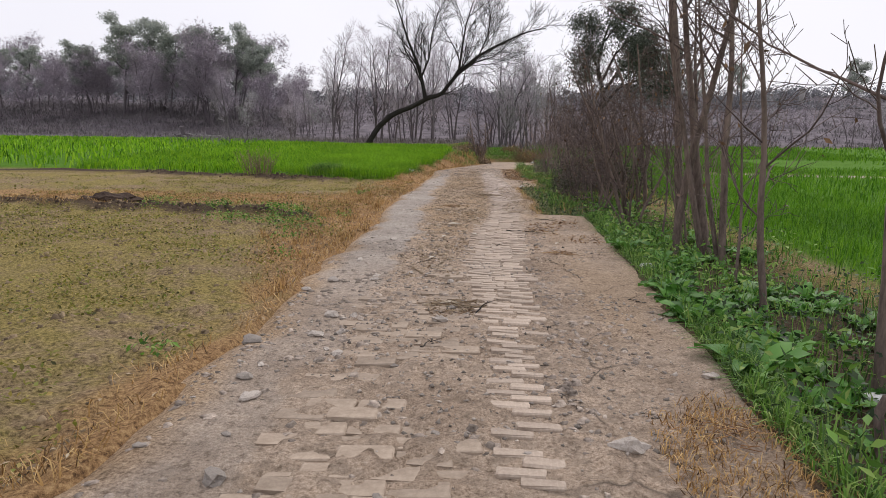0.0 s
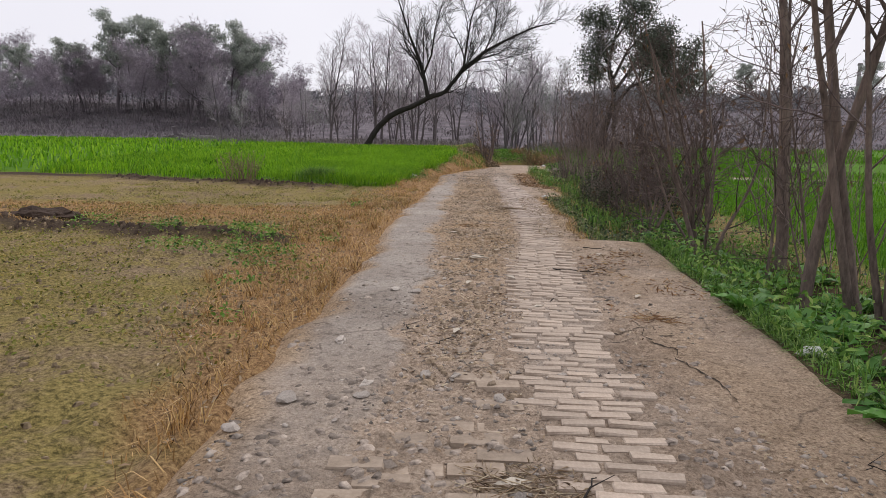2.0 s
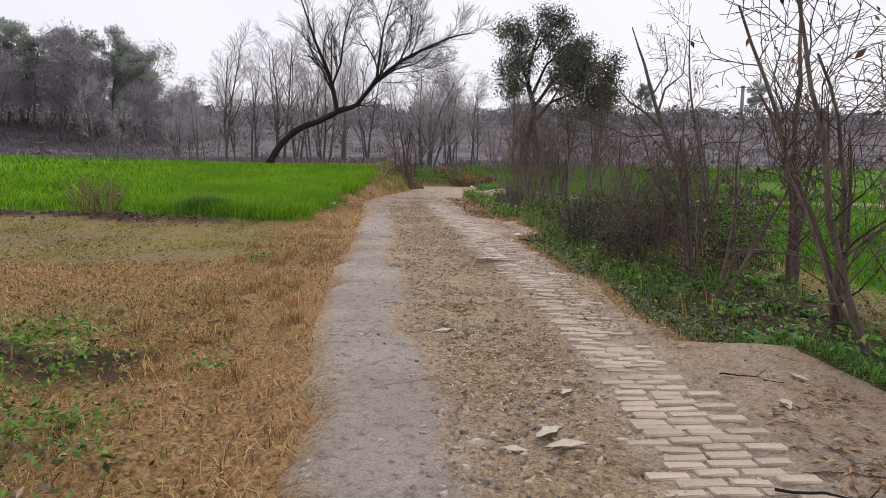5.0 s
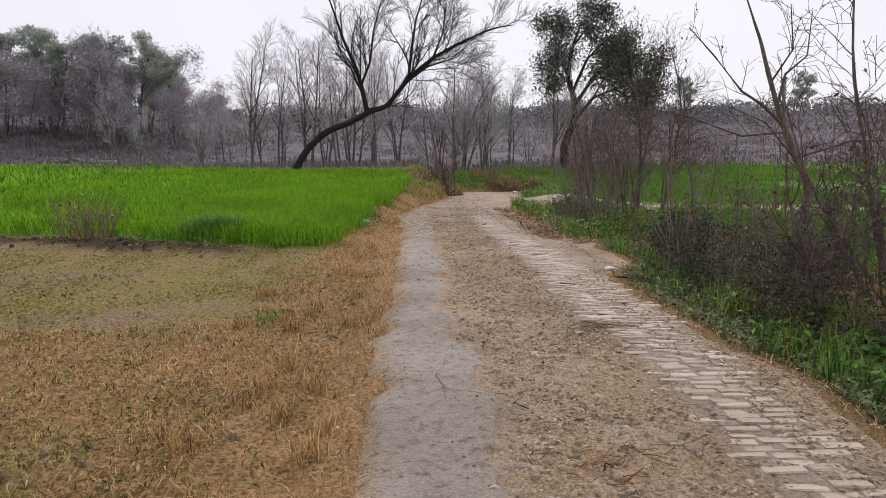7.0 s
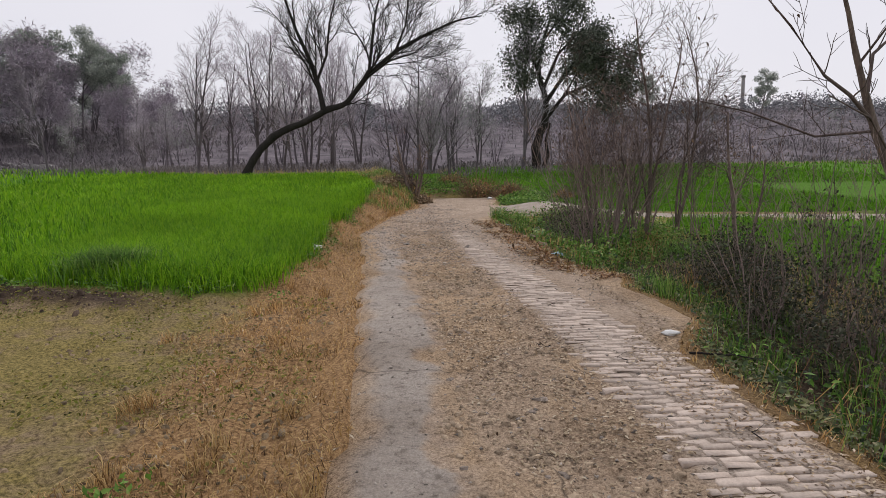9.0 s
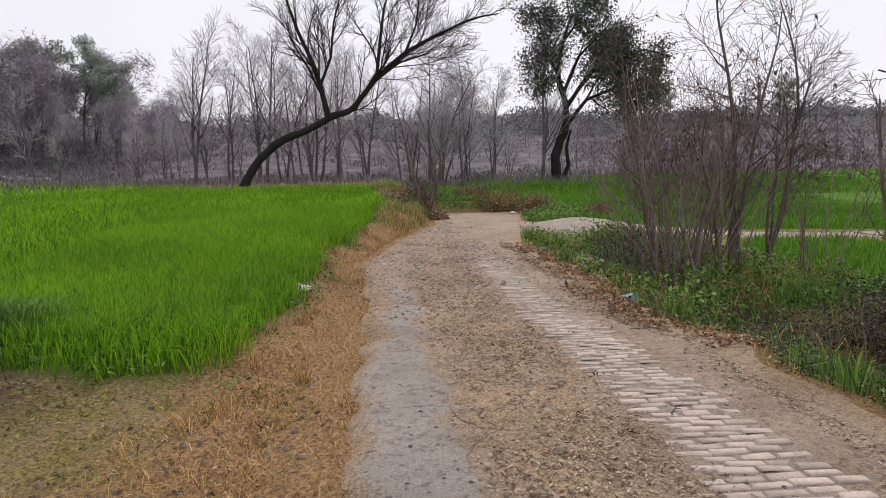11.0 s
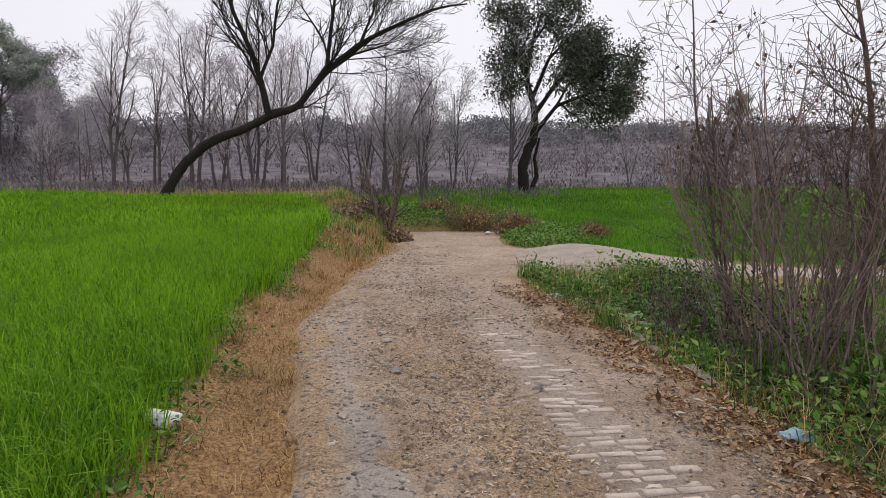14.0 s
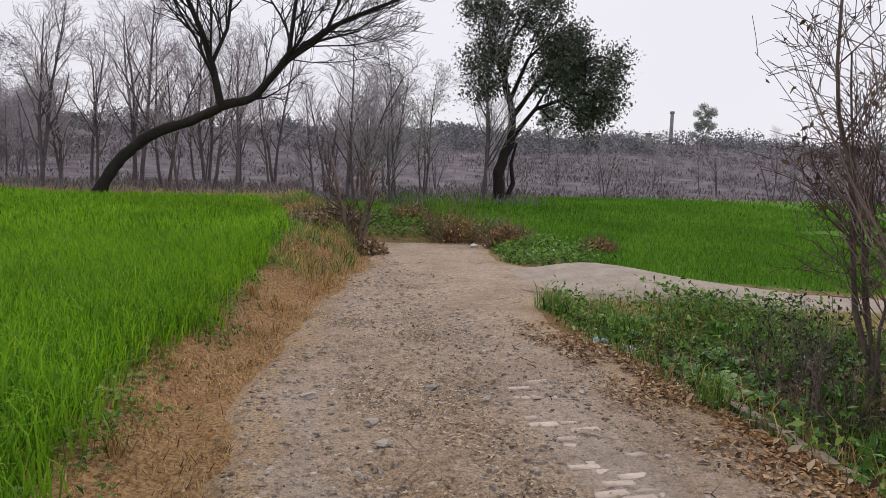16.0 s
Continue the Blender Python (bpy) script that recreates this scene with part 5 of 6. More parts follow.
stones = [stone_mesh(400 + i, STONE) for i in range(6)]
rng = random.Random(19)
known = [(-0.47, 4.3, 0.1), (-0.1, 4.91, 0.09), (-0.11, 4.45, 0.075), (0.04, 4.52, 0.06), (0.66, 4.83, 0.08), (-0.19, 3.45, 0.07), (-0.07, 2.7, 0.09), (-0.34, 6.02, 0.09), (0.02, 6.08, 0.06), (0.01, 6.24, 0.055), (1.04, 6.45, 0.04), (0.69, 6.11, 0.06), (0.47, 6.39, 0.055), (-0.08, 8.3, 0.07), (0.1, 8.21, 0.07), (1.51, 3.04, 0.1), (2.14, 3.87, 0.07), (0.28, 24.5, 0.1), (-0.09, 26.36, 0.1), (0.8, 26.43, 0.09), (-0.49, 5.7, 0.07), (1.34, 23.9, 0.09), (0.58, 24.3, 0.08), (1.14, 26.1, 0.07), (0.27, 25.8, 0.08), (0.3, 25.4, 0.07), (-0.2, 23.5, 0.06), (0.05, 4.9, 0.06), (0.72, 5.25, 0.06), (0.3, 6.4, 0.06), (-0.25, 6.9, 0.07), (0.1, 4.1, 0.07), (-0.3, 3.7, 0.07)]
for i in range(46):
    y = rng.choice([rng.uniform(2.2, 9), rng.uniform(2.2, 9), rng.uniform(21, 32)])
    x = rng.uniform(-0.5, 1.2) if y < 12 else float(lane_left(y)) + 0.3 + rng.random() * 2.3
    known.append((x, y, rng.uniform(0.018, 0.045)))
for i, (x, y, s) in enumerate(known):
    s *= 0.68
    ob = new("stone", stones[i % 6])
    ob.matrix_basis = pose(x, y, float(road_z(x, y)) + s * 0.16, 0, 0, rng.uniform(0, 360)) @ Matrix.Diagonal((s, s, s, 1))
    tagged(ob, "rough grey-white cobble half sunk in the lane" if s > 0.043 else "small pale stone lying on the lane", "stone", "loose stones on the lane")

# gravel and chips, too many to count
x, y = scatter(g, 32000, -0.7, 2.4, 1.5, 34, lambda x, y: (x > lane_left(y) + 0.1) * (x < lane_right(y) - 0.1) * step(0.4, 0.75, vnoise(x * 1.5, y * 1.5, 101)) * (0.3 + (y < 8) + (y > 22)))
p = np.stack([x, y, road_z(x, y)], 1)
s = (0.004 + 0.016 * g.random(len(x)) ** 2)[:, None]
jit = g.uniform(-0.5, 0.5, (len(x), 6, 3))
oct_v = np.array([[1, 0, 0], [0, 1, 0], [-1, 0, 0], [0, -1, 0], [0, 0, 0.7], [0, 0, -0.4]])
gv = (p[:, None] + (oct_v[None] + jit) * s[:, None]).reshape(-1, 3)
tri = np.array([[0, 1, 4], [1, 2, 4], [2, 3, 4], [3, 0, 4], [1, 0, 5], [2, 1, 5], [3, 2, 5], [0, 3, 5]])
gf = (np.arange(len(x))[:, None, None] * 6 + tri[None]).reshape(-1, 3)
stuff("gravel", [(gv, gf)], GRIT, "scattered grit and stone chips on the lane", "gravel")



def lumps(x, y, z, smin, smax, flat, mat, name, label, category):
    """Irregular eight-sided lumps, half sunk."""
    n = len(x)
    p = np.stack([x, y, z], 1)
    s = (smin + (smax - smin) * g.random(n) ** 2.2)[:, None]
    a = np.arange(6) * np.pi / 3
    ring = np.stack([np.cos(a), np.sin(a), np.full(6, -0.3)], 1)
    top = np.stack([np.cos(a + 0.4) * 0.62, np.sin(a + 0.4) * 0.62, np.full(6, 1.0)], 1)
    shape = np.concatenate([ring, top])[None] + g.uniform(-0.28, 0.28, (n, 12, 3))
    shape[:, :, 1] *= 0.7
    shape[:, :, 2] *= flat
    t = g.uniform(0, 2 * np.pi, (n, 1))
    sx, sy = shape[:, :, 0] * np.cos(t) - shape[:, :, 1] * np.sin(t), shape[:, :, 0] * np.sin(t) + shape[:, :, 1] * np.cos(t)
    v = (p[:, None] + np.stack([sx, sy, shape[:, :, 2]], 2) * s[:, None]).reshape(-1, 3)
    f = []
    for k in range(6):
        k2 = (k + 1) % 6
        f += [(k, k2, 6 + k2), (k, 6 + k2, 6 + k)]
    f += [(6, 7, 8), (6, 8, 9), (6, 9, 10), (6, 10, 11)]
    fs = (np.arange(n)[:, None, None] * 12 + np.array(f)[None]).reshape(-1, 3)
    return stuff(name, [(v, fs)], mat, label, category)


CLOD = solid("field_clod", (0.13, 0.092, 0.056), (0.36, 0.275, 0.17), 12, 0.95, 0.5, 0.01, pick="island")
LANE_CLOD = solid("lane_dirt_clod", (0.18, 0.128, 0.085), (0.54, 0.425, 0.3), 12, 0.95, 0.5, 0.01, pick="island", vary=(0.6, 1.2))
CHIP = solid("broken_paving", (0.1, 0.078, 0.062), (0.56, 0.47, 0.39), 9, 0.9, 0.5, 0.006, pick="island")
x, y = scatter(g, 16000, -8, -0.8, 1, 21, lambda x, y: (lane_left(y) - x > 0.2) * (y < crop_edge(x) - 0.1) * (0.15 + 0.85 * step(0.4, 0.7, vnoise(x * 1.7, y * 1.7, 121))))
lumps(x, y, z_at(x, y) - 0.004, 0.01, 0.038, 0.6, CLOD, "soil_clods", "crumbly brown clods on the fallow field", "soil")
x, y = scatter(g, 9000, -11, -2, 10.8, 25, lambda x, y: np.maximum(step(2.6, 3.6, -x) * np.exp(-(((y - crop_edge(x) + 0.45) / 0.3) ** 2)), np.exp(-(((y - (11.35 + 0.28 * np.clip(-3 - x, 0, 9))) / 0.25) ** 2))))
lumps(x, y, z_at(x, y), 0.018, 0.065, 0.7, solid("dark_clod", (0.03, 0.021, 0.016), (0.13, 0.09, 0.065), 9, 0.95, 0.6, 0.01, pick="island"), "soil_clods", "dark turned clods along the field bunds", "soil")


x, y = scatter(g, 9000, -2.4, 1.6, 5, 37, lambda x, y: verge_keep(x, y) * step(0.45, 0.7, vnoise(x * 2.1, y * 2.1, 171)) * 0.8)
lumps(x, y, z_at(x, y), 0.008, 0.03, 0.6, CLOD, "soil_crumbs", "crumbled earth showing through the verge grass", "soil")


def chip_keep(x, y):
    inside = (x > lane_left(y) + 0.12) * (x < np.minimum(lane_right(y) - 0.25, 1.9))
    amount = np.interp(y, [2, 5, 9, 12, 20, 23, 30, 34], [0.6, 1, 0.8, 0.35, 0.3, 1, 1, 0.5])
    off_strip = step(0, 0.1, np.abs(x - strip_centre(y)) - strip_width(y) * 0.5) + (y > 26)
    grey_strip = 1 - 0.85 * (x < 0.0) * (y > 7) * (y < 23)
    return np.clip(inside * amount * off_strip * grey_strip * (0.1 + 0.9 * step(0.4, 0.75, 0.6 * vnoise(x * 1.6, y * 1.6, 123) + 0.4 * vnoise(x * 5, y * 5, 124))), 0, 1)


x, y = scatter(g, 52000, -0.6, 3.2, 1.8, 36, chip_keep)
lumps(x, y, road_z(x, y) - 0.003, 0.007, 0.042, 0.3, CHIP, "paving_chips", "broken stone and brick pieces bedded in the lane", "rubble")

x, y = scatter(g, 16000, -0.1, 1.6, 6, 25, lambda x, y: step(0.02, 0.12, x - mortar_edge(y)) * step(0.0, 0.15, strip_centre(y) - strip_width(y) * 0.5 - 0.05 - x) * (0.12 + 0.88 * step(0.45, 0.7, 0.5 * vnoise(x * 3, y * 2.2, 126) + 0.5 * vnoise(x * 9, y * 7, 127))))
lumps(x, y, road_z(x, y) - 0.003, 0.008, 0.042, 0.45, LANE_CLOD, "dirt_clods", "crumbled brown dirt clods on the middle of the lane", "soil")

# straw, broken leaves and chaff on the middle of the lane
x, y = scatter(g, 75000, -0.2, 2.4, 5, 29, lambda x, y: np.clip(step(-0.05, 0.2, x - 0.1) * step(-0.1, 0.3, strip_centre(y) - 0.2 - x) * (0.15 + 0.85 * step(0.35, 0.7, vnoise(x * 2.2, y * 2.2, 103))) + 0.8 * (x > lane_right(y) - 0.5) * (x < lane_right(y) + 0.1) * (y > 11.5), 0, 1) * step(5, 8, y))
x2, y2 = scatter(g, 2600, 1.5, 2.8, 2, 11.3, lambda x, y: (x < lane_right(y) - 0.05) * step(0.5, 0.75, vnoise(x * 1.6, y * 1.6, 105)))
x3, y3 = scatter(g, 2000, 0.55, 0.95, 5.0, 5.5)
stuff("leaf_litter", [leaf_arrays(g, np.stack([a, b, road_z(a, b) + 0.007], 1), q, r, 0.002, 0.8) for a, b, q, r in ((x, y, 0.036, 0.4), (x2, y2, 0.035, 0.3), (x3[:500], y3[:500], 0.05, 0.12))], LITTER, "dry straw and broken leaves littering the lane", "leaf litter")
x, y = scatter(g, 27000, 1.9, 3.3, 20.5, 28.5, lambda x, y: step(-0.65, -0.1, x - lane_right(y)) * step(-0.3, 0.2, 0.3 - x + lane_right(y)) * step(0.3, 0.65, 0.5 * vnoise(x * 3, y * 3, 141) + 0.5 * vnoise(x * 9, y * 9, 142)))
z = np.maximum(ground_z(x, y), np.where(x < lane_right(y) - 0.03, road_z(x, y), -9)) + 0.012
xs2, ys2 = scatter(g, 1500, 1.6, 2.7, 7.6, 11.3, lambda x, y: (x < lane_right(y) - 0.08) * step(0.5, 0.72, vnoise(x * 2.6, y * 2.6, 106)))
stuff("slab_litter", [leaf_arrays(g, np.stack([xs2, ys2, road_z(xs2, ys2) + 0.008], 1), 0.06, 0.3, 0.004, 0.75)], RUSSET, "scraps of russet leaf and bark on the bare slab", "leaf litter")
big = g.random(len(x)) < 0.06
stuff("bark_flakes", [leaf_arrays(g, np.stack([x, y, z + 0.01], 1)[big], 0.095, 0.38, 0.012, 0.6)], LITTER, "curled pale bark flakes and large dead leaves beside the lane", "leaf litter")
stuff("leaf_litter", [leaf_arrays(g, np.stack([x, y, z], 1), 0.05, 0.5, 0.006, 0.6)], RUSSET, "drift of fallen brown leaves beside the lane", "leaf litter")

curl = bmesh.new()
for j in range(9):
    u = j / 8
    half = 0.35 * math.sin(math.pi * min(0.985, max(0.015, u))) ** 0.9 * (0.5 + 0.12 * math.sin(j * 1.9))
    for s in (-1, 0, 1):
        curl.verts.new((u - 0.5, s * half, 0.05 * abs(s) + 0.06 * math.sin(3 * u)))
curl.verts.ensure_lookup_table()
for j in range(8):
    for s in (0, 1):
        k = j * 3 + s
        curl.faces.new([curl.verts[i] for i in (k, k + 1, k + 4, k + 3)])
curl_mesh = from_bm("fallen_leaf", curl, PALE_LEAF)
rng = random.Random(23)
spots = [(0.63, 9.77, 0.2, 5), (0.6, 9.95, 0.19, 35), (0.4, 9.8, 0.14, -20), (0.31, 11.8, 0.2, 12), (0.52, 8.6, 0.13, 80), (0.85, 10.5, 0.12, 40), (0.9, 8.9, 0.15, -60), (1.05, 7.9, 0.12, 30), (0.45, 7.2, 0.12, 75), (0.7, 5.3, 0.14, 10), (1.9, 8.3, 0.12, 60), (1.0, 14.9, 0.1, 20), (1.95, 10.2, 0.16, 70), (2.3, 10.6, 0.13, 110)]
for x, y, s, a in spots:
    ob = new("fallen_leaf", curl_mesh)
    ob.matrix_basis = pose(x, y, float(road_z(x, y)) + 0.008, 0, 0, a) @ Matrix.Diagonal((s, s, s, 1))
    tagged(ob, "bleached curled leaf lying on the lane", "leaf", "fallen leaves")


def stick(seed, a, b, r, label):
    rng = random.Random(seed)
    w = Wood()
    pts = []
    for i in range(9):
        u = i / 8
        x, y = a[0] + (b[0] - a[0]) * u + rng.uniform(-0.012, 0.012), a[1] + (b[1] - a[1]) * u + 0.05 * math.sin(3 * u) + rng.uniform(-0.012, 0.012)
        pts.append(V(x, y, float(road_z(x, y)) + r + 0.004 + rng.uniform(0, 0.01)))
    w.tube(pts, r, r * 0.4, 6)
    w.tube([pts[5], pts[5] + V(0.1, 0.06, 0.02)], r * 0.5, r * 0.2, 5)
    tagged(new("stick", w.mesh("stick", BARK_DARK)), label, "stick", "sticks on the lane")


stick(1, (1.35, 9.35), (1.82, 9.12), 0.007, "long thin dark stick lying across the lane")
stick(2, (1.85, 10.7), (2.15, 10.5), 0.006, "thin dark stick lying on the lane")
stick(4, (0.9, 5.0), (1.0, 5.35), 0.006, "short broken twig lying on the lane")
stick(5, (2.1, 17.35), (2.55, 17.15), 0.012, "pale dry branch at the lane's edge")
for i in range(26):
    rng = random.Random(500 + i)
    x, y, a = rng.uniform(0.1, 2.2), rng.uniform(4, 28), rng.uniform(0, 3.14)
    k = rng.uniform(0.06, 0.16)
    stick(600 + i, (x, y), (x + k * math.cos(a), y + k * math.sin(a)), 0.004, "short broken twig lying on the lane")


def crack(runs):
    """A jagged crack across the slab, as a thin dark strip laid just above it."""
    rng = random.Random(9)
    vs, fs, edge = [], [], []
    for pts in runs:
        line = []
        for (ax, ay), (bx, by) in zip(pts, pts[1:]):
            n = max(2, int(math.hypot(bx - ax, by - ay) / 0.025))
            for j in range(n):
                u = j / n
                line.append((ax + (bx - ax) * u + rng.uniform(-0.008, 0.008), ay + (by - ay) * u + rng.uniform(-0.008, 0.008)))
        line.append(pts[-1])
        for j, (x, y) in enumerate(line):
            k = rng.uniform(0.002, 0.008) * (0.4 + math.sin(math.pi * (j + 0.5) / len(line)))
            z = float(road_z(x, y)) + 0.004
            base = len(vs)
            vs += [(x - k * 0.6, y - k, z), (x + k * 0.6, y + k, z)]
            if j:
                fs.append((base - 2, base - 1, base + 1, base))
    ob = part("crack", mesh_of("crack", vs, fs, solid("crack_dark", (0.02, 0.015, 0.012), (0.07, 0.052, 0.04), 20, 1.0, 0.0)), road, "dark jagged crack running through the slab")
    return ob


crack([[(1.65, 7.58), (1.72, 7.41), (1.66, 7.22), (1.69, 7.05), (1.75, 6.99), (1.8, 6.92), (1.74, 6.8), (1.76, 6.7), (1.85, 6.4), (1.83, 6.1)], [(1.33, 7.32), (1.44, 7.29), (1.55, 7.32), (1.67, 7.39), (1.77, 7.44), (1.79, 7.35)],
       [(1.41, 7.06), (1.54, 7.1), (1.66, 7.22)], [(1.76, 7.21), (1.87, 7.24)], [(1.55, 9.5), (1.9, 9.42), (2.2, 9.5), (2.4, 9.4)]])


def twig_heap(seed, x, y, n, r, label, mat):
    rng = random.Random(seed)
    w = Wood()
    for i in range(n):
        a, d = rng.uniform(0, 6.283), rng.random() ** 0.7 * r
        s = V(x + d * math.cos(a), y + d * math.sin(a) * 0.7, 0)
        s.z = float(road_z(s.x, s.y)) + 0.008 + rng.uniform(0, 0.03) * (1 - d / r)
        w.tube(bent(rng, s, V(rng.uniform(-1, 1), rng.uniform(-0.6, 0.6), rng.uniform(-0.03, 0.03)), rng.uniform(0.04, 0.16), 4, 0.12, 0.0), 0.0028, 0.0014, 4)
    tagged(new("twig_heap", w.mesh("twig_heap", mat)), label, "twigs", "twig heaps", "stuff")


twig_heap(1, 1.25, 15.05, 170, 0.27, "small heap of dry brown twigs on the lane", LITTER)
twig_heap(2, 0.72, 5.25, 60, 0.22, "broken stalks gathered in a hollow of the lane", LITTER)
twig_heap(3, 2.0, 3.2, 40, 0.25, "straw and twigs drifted on the lane's shoulder", RUSSET)
twig_heap(4, 1.83, 7.62, 60, 0.14, "straw and twigs drifted on the lane's shoulder", RUSSET)
twig_heap(5, 0.5, 12.6, 70, 0.35, "broken stalks scattered on the lane", RUSSET)


def bag(name, seed, x, y, z, size, mat, label):
    rng = random.Random(seed)
    bm = bmesh.new()
    bmesh.ops.create_icosphere(bm, subdivisions=3, radius=1)
    o = V(seed * 7.3, 1, 2)
    for v in bm.verts:
        v.co *= 1 + 0.5 * noise.noise(v.co * 1.3 + o) + 0.25 * noise.noise(v.co * 4 + o)
        v.co.z = max(v.co.z * 0.45, -0.2)
    ob = new(name, from_bm(name, bm, mat))
    ob.matrix_basis = pose(x, y, z + size * 0.2, 0, 0, rng.uniform(0, 360)) @ Matrix.Diagonal((size, size * 0.7, size, 1))
    return tagged(ob, label, "litter", "litter")


for i, (x, y, s, mat) in enumerate([(-1.3, 23.3, 0.12, PLASTIC), (4.75, 36.95, 0.2, PLASTIC), (4.25, 36.9, 0.12, PLASTIC), (2.6, 6.95, 0.08, PLASTIC), (2.78, 7.53, 0.07, BLUE_PLASTIC), (3.12, 4.0, 0.09, PLASTIC), (-1.35, 29.7, 0.08, PLASTIC),
                                    (-1.45, 28.8, 0.07, PLASTIC), (2.95, 27.9, 0.1, BLUE_PLASTIC), (3.2, 27.7, 0.09, PLASTIC), (2.62, 22.7, 0.11, BLUE_PLASTIC), (5.6, 35.0, 0.16, PLASTIC), (5.2, 35.4, 0.12, PLASTIC),
                                    (4.5, 26.8, 0.1, BLUE_PLASTIC), (2.2, 17.9, 0.07, PLASTIC), (2.62, 12.9, 0.06, PLASTIC)]):
    bag("plastic_bag", 40 + i, x, y, float(ground_z(x, y)) if mat is not None and not (float(lane_left(y)) < x < float(lane_right(y)) and y < 38) else float(road_z(x, y)), s, mat,
        "crumpled blue plastic bag among the weeds" if mat is BLUE_PLASTIC else "crumpled dirty white plastic bag on the verge")


def stake(x, y):
    """A weathered stub left standing in the ditch edge."""
    w = Wood()
    w.tube([V(0, 0, -0.1), V(0.01, 0, 0.1), V(-0.01, 0.01, 0.22), V(0.02, 0.01, 0.3)], 0.028, 0.02, 8)
    w.tube([V(0.02, 0.01, 0.3), V(0.025, 0.01, 0.315)], 0.02, 0.004, 8)
    ob = new("wooden_stake", w.mesh("wooden_stake", BARK_GREY))
    ob.location = (x, y, float(ground_z(x, y)))
    tagged(ob, "short weathered wooden stake in the ditch edge", "stake")


stake(2.72, 3.4)


def mound():
    bm = bmesh.new()
    bmesh.ops.create_icosphere(bm, subdivisions=4, radius=1)
    for v in bm.verts:
        v.co *= 1 + 0.25 * noise.noise(v.co * 2.1) + 0.16 * noise.noise(v.co * 6) + 0.08 * noise.noise(v.co * 14)
        v.co = V(v.co.x * 0.62, v.co.y * 0.36, v.co.z * 0.2)
    ob = new("soil_heap", from_bm("soil_heap", bm, solid("dark_dug_soil", (0.03, 0.02, 0.016), (0.11, 0.075, 0.055), 6, 0.95, 0.9, 0.03), False))
    ob.location = (-6.2, 12.85, float(ground_z(-6.2, 12.85)))
    tagged(ob, "heap of dark dug soil on the fallow field", "soil heap")


mound()


def rubble():
    """Broken slabs and lumps lying where the wood begins."""
    rng = random.Random(3)
    t = thing("rubble_heap", -29.6, 71.5, float(ground_z(-29.6, 71.5)), "low heap of broken grey slabs before the wood", "rubble")
    for i in range(26):
        upright = i in (3, 9)
        x, y = rng.uniform(-2.8, 2.6), rng.uniform(-0.6, 0.6)
        z = float(ground_z(x - 29.6, y + 71.5) - ground_z(-29.6, 71.5))
        sx, sy, sz = (0.45, 0.3, 1.3) if upright else (rng.uniform(0.3, 1.3), rng.uniform(0.3, 0.8), rng.uniform(0.12, 0.4))
        bm = bmesh.new()
        bmesh.ops.create_cube(bm, size=1, matrix=Matrix.Diagonal((sx, sy, sz, 1)))
        bmesh.ops.subdivide_edges(bm, edges=bm.edges[:], cuts=2, use_grid_fill=True)
        for v in bm.verts:
            v.co += V(noise.noise(v.co * 3 + V(i, 0, 0)), noise.noise(v.co * 3 + V(0, i, 0)), noise.noise(v.co * 3 + V(0, 0, i))) * 0.16
        ob = part("slab", from_bm("slab", bm, CONCRETE if i % 3 else BARK_FAR, False), t)
        ob.matrix_basis = pose(x, y, z + sz * 0.4, rng.uniform(-12, 12), rng.uniform(-14, 14), rng.uniform(-40, 40))


rubble()


def far_tower(x, y, h, w, label):
    z = float(ground_z(x, y))
    t = thing("tower", x, y, z, label, "tower")
    for name, z0, z1, k in (("shaft", -0.5, h, 1.0), ("cap", h, h * 1.06, 1.25), ("base", -0.5, h * 0.1, 1.3)):
        bm = bmesh.new()
        bmesh.ops.create_cone(bm, cap_ends=True, segments=14, radius1=w * k, radius2=w * k * 0.85, depth=z1 - z0, matrix=Matrix.Translation((0, 0, (z0 + z1) / 2)))
        part(name, from_bm(name, bm, CONCRETE), t)


far_tower(88, 158, 8, 0.45, "slim pale brick kiln chimney beyond the fields")
far_tower(58, 118, 3.2, 0.5, "short pale masonry marker on the far slope")


EDGING = solid("dirty_edging", (0.15, 0.115, 0.085), (0.4, 0.335, 0.27), 6, 0.95, 0.6, 0.01)


def ditch_kerb():
    """Broken concrete edging between the lane's shoulder and the ditch."""
    rng = random.Random(61)
    t = thing("concrete_edging", 2.8, 24.6, float(ground_z(2.8, 24.6)), "weathered concrete edging half buried along the ditch", "edging")
    spots = [(2.72, 23.6), (2.78, 24.2), (2.85, 24.8), (2.94, 25.35), (3.03, 25.95)]
    for (ax, ay), (bx, by) in zip(spots, spots[1:]):
        L = math.hypot(bx - ax, by - ay)
        bm = bmesh.new()
        bmesh.ops.create_cube(bm, size=1, matrix=Matrix.Diagonal((0.08, L * 0.97, 0.16, 1)))
        bmesh.ops.subdivide_edges(bm, edges=bm.edges[:], cuts=3, use_grid_fill=True)
        for v in bm.verts:
            v.co += V(rng.uniform(-1, 1), rng.uniform(-1, 1), rng.uniform(-1, 0.6)) * 0.016
        x, y = (ax + bx) / 2, (ay + by) / 2
        ob = part("edging_stone", from_bm("edging_stone", bm, EDGING, False), t)
        ob.matrix_basis = Matrix.Translation((-2.8, -24.6, -float(ground_z(2.8, 24.6)))) @ pose(x, y, max(float(ground_z(x, y)), -0.07) - 0.045, 0, rng.uniform(-4, 4), math.degrees(math.atan2(ax - bx, by - ay)))


ditch_kerb()


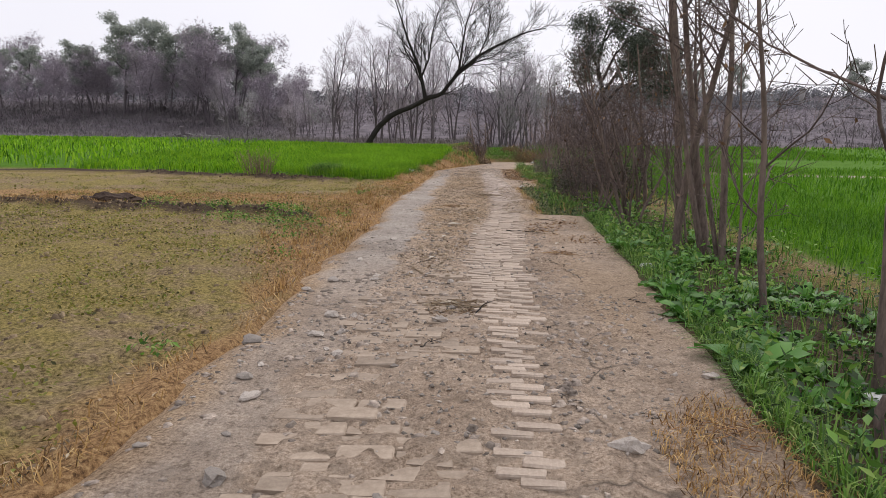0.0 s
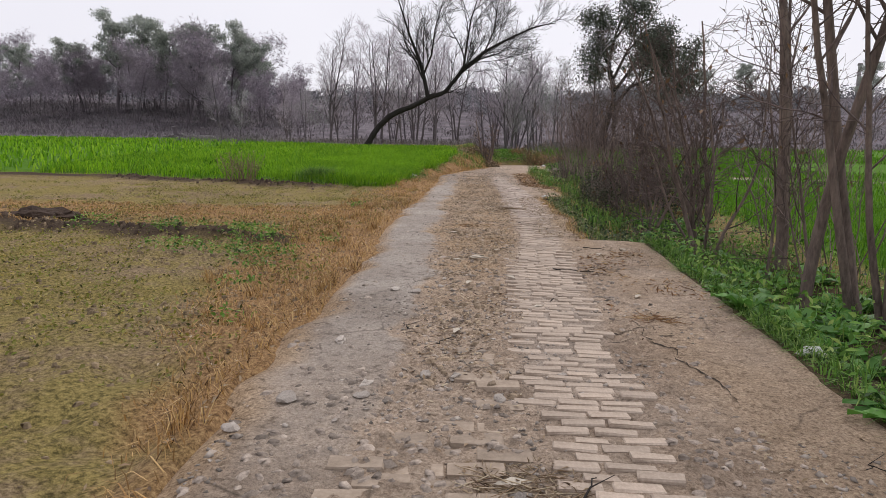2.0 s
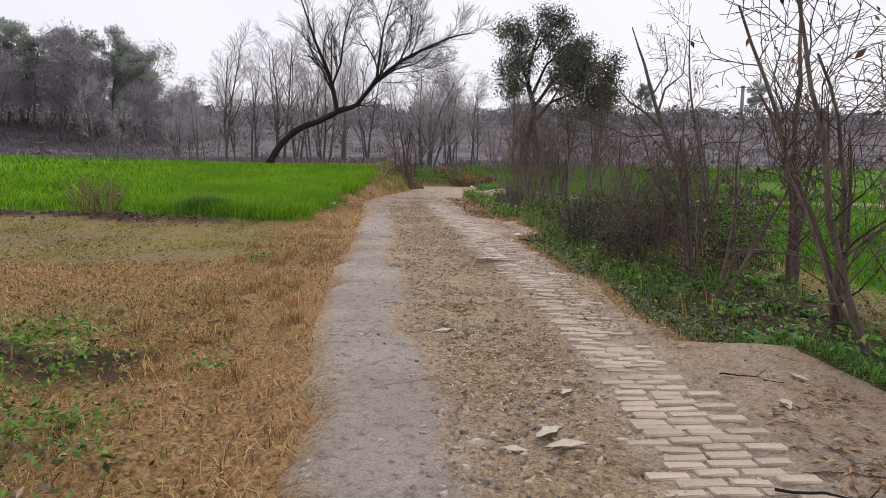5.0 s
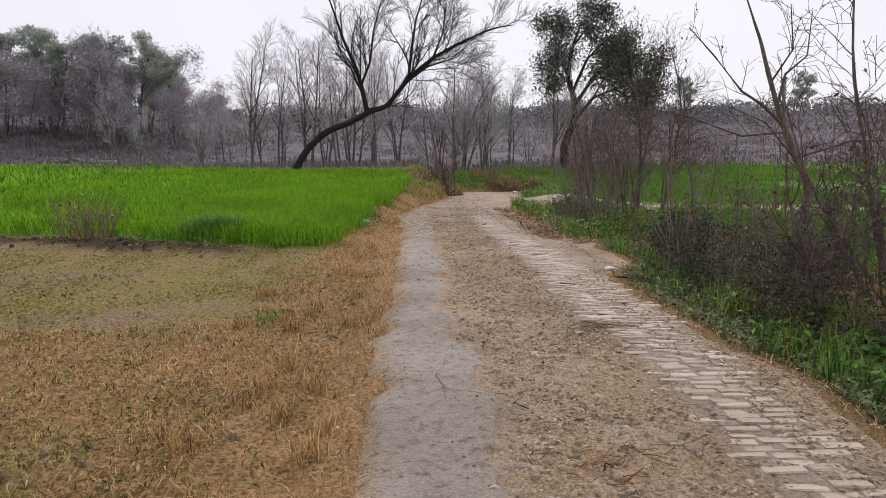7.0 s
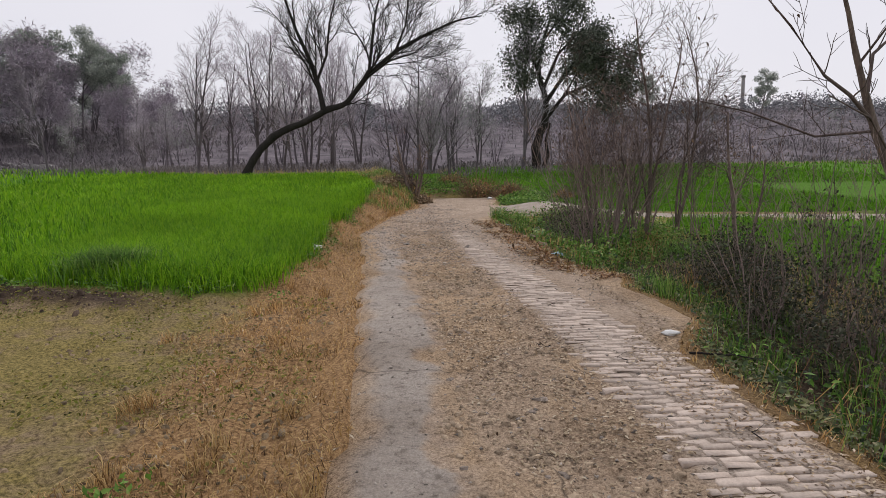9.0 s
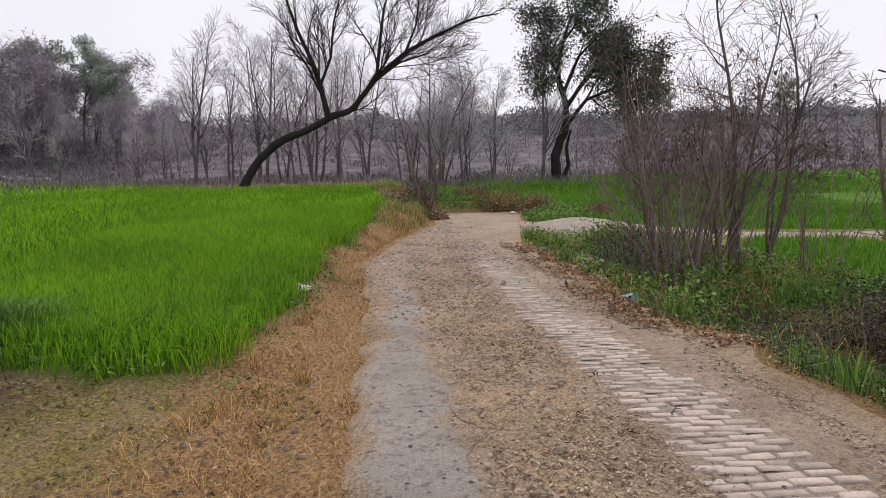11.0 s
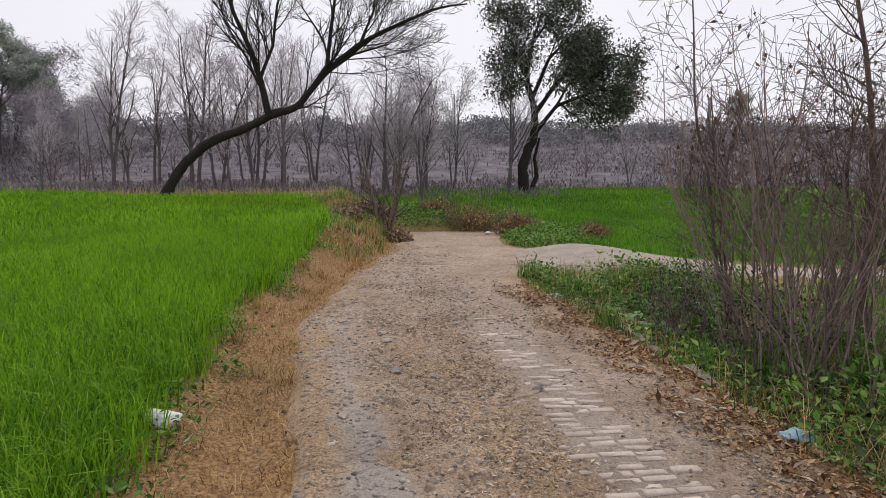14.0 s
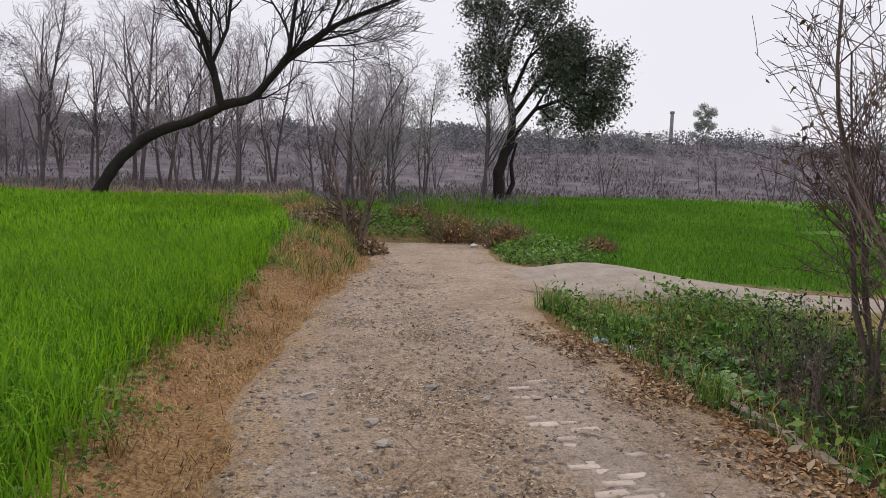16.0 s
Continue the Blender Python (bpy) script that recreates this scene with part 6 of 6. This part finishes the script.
def lane_bricks():
    """The brick-on-edge course, row by row; the rows passed nearest are single parts, the rest is one mesh."""
    kinds = [brick_mesh(700 + i, 0.2, 0.064, 0.07, BRICK) for i in range(6)]
    rng = random.Random(44)
    rest_v, rest_f, at, count = [], [], 0, 0
    y, row = 2.5, 0
    while y < 26.5:
        c, w = float(strip_centre(y)), float(strip_width(y))
        n = max(1, round(w / 0.208 + rng.uniform(-0.3, 0.45)))
        shift = (row % 2) * 0.1 + rng.uniform(-0.02, 0.02)
        for i in range(n):
            x = c + (i - (n - 1) / 2) * 0.208 + shift - 0.05
            if rng.random() < 0.03 + 0.1 * (y < 5):
                continue
            if y > 22 and rng.random() < 0.16 * (y - 22):
                continue
            lift = rng.uniform(-0.009, 0.003) - 0.001 * max(0, y - 19) - 0.004 * (y > 10.5)
            m = pose(x, y + rng.uniform(-0.006, 0.006), float(road_z(x, y)) - 0.02 + lift, rng.uniform(-3, 3), rng.uniform(-2, 2), rng.uniform(-3, 3) - 3)
            k = rng.randrange(6)
            m = m @ Matrix.Diagonal((rng.uniform(0.8, 1.02), 1, 1, 1))
            if y < 14.2 and count < 300:
                ob = part("brick", kinds[k], road)
                ob.matrix_basis = m
                count += 1
            else:
                me = kinds[k]
                rest_v += [tuple(m @ v.co) for v in me.vertices]
                me.calc_loop_triangles()
                rest_f += [tuple(at + i for i in t.vertices) for t in me.loop_triangles]
                at += len(me.vertices)
        y += 0.077 + rng.uniform(-0.003, 0.005)
        row += 1
    far = mesh_of("brick_course", rest_v, rest_f, solid("dusty_brick_course", (0.36, 0.285, 0.23), (0.66, 0.56, 0.48), 9, 0.9, 0.5, 0.004, pick="island", vary=(0.82, 1.12)))
    tagged(part("brick_course", far, road, "dusty brick-on-edge course running along the lane"), kind="stuff")


def lane_pavers():
    """Trodden flat bricks, barely proud of the dirt."""
    kinds = [brick_mesh(720 + i, 0.225, 0.108, 0.05, PAVER) for i in range(4)]
    rng = random.Random(45)
    y, row = 1.6, 0
    while y < 7.0:
        for i in range(7):
            x = 0.1 + i * 0.234 + (row % 2) * 0.117
            if x > float(strip_centre(y)) - float(strip_width(y)) * 0.5 - 0.12 or vnoise(x * 1.3, y * 0.8, 111) < 0.1 + 0.13 * max(0, y - 3.4):
                continue
            ob = part("paver", kinds[rng.randrange(4)], road)
            ob.matrix_basis = pose(x, y, float(road_z(x, y)) - 0.0225 + rng.uniform(-0.006, 0.0), rng.uniform(-1.5, 1.5), rng.uniform(-1.5, 1.5), rng.uniform(-2, 2))
        y += 0.12
        row += 1


lane_bricks()
lane_pavers()
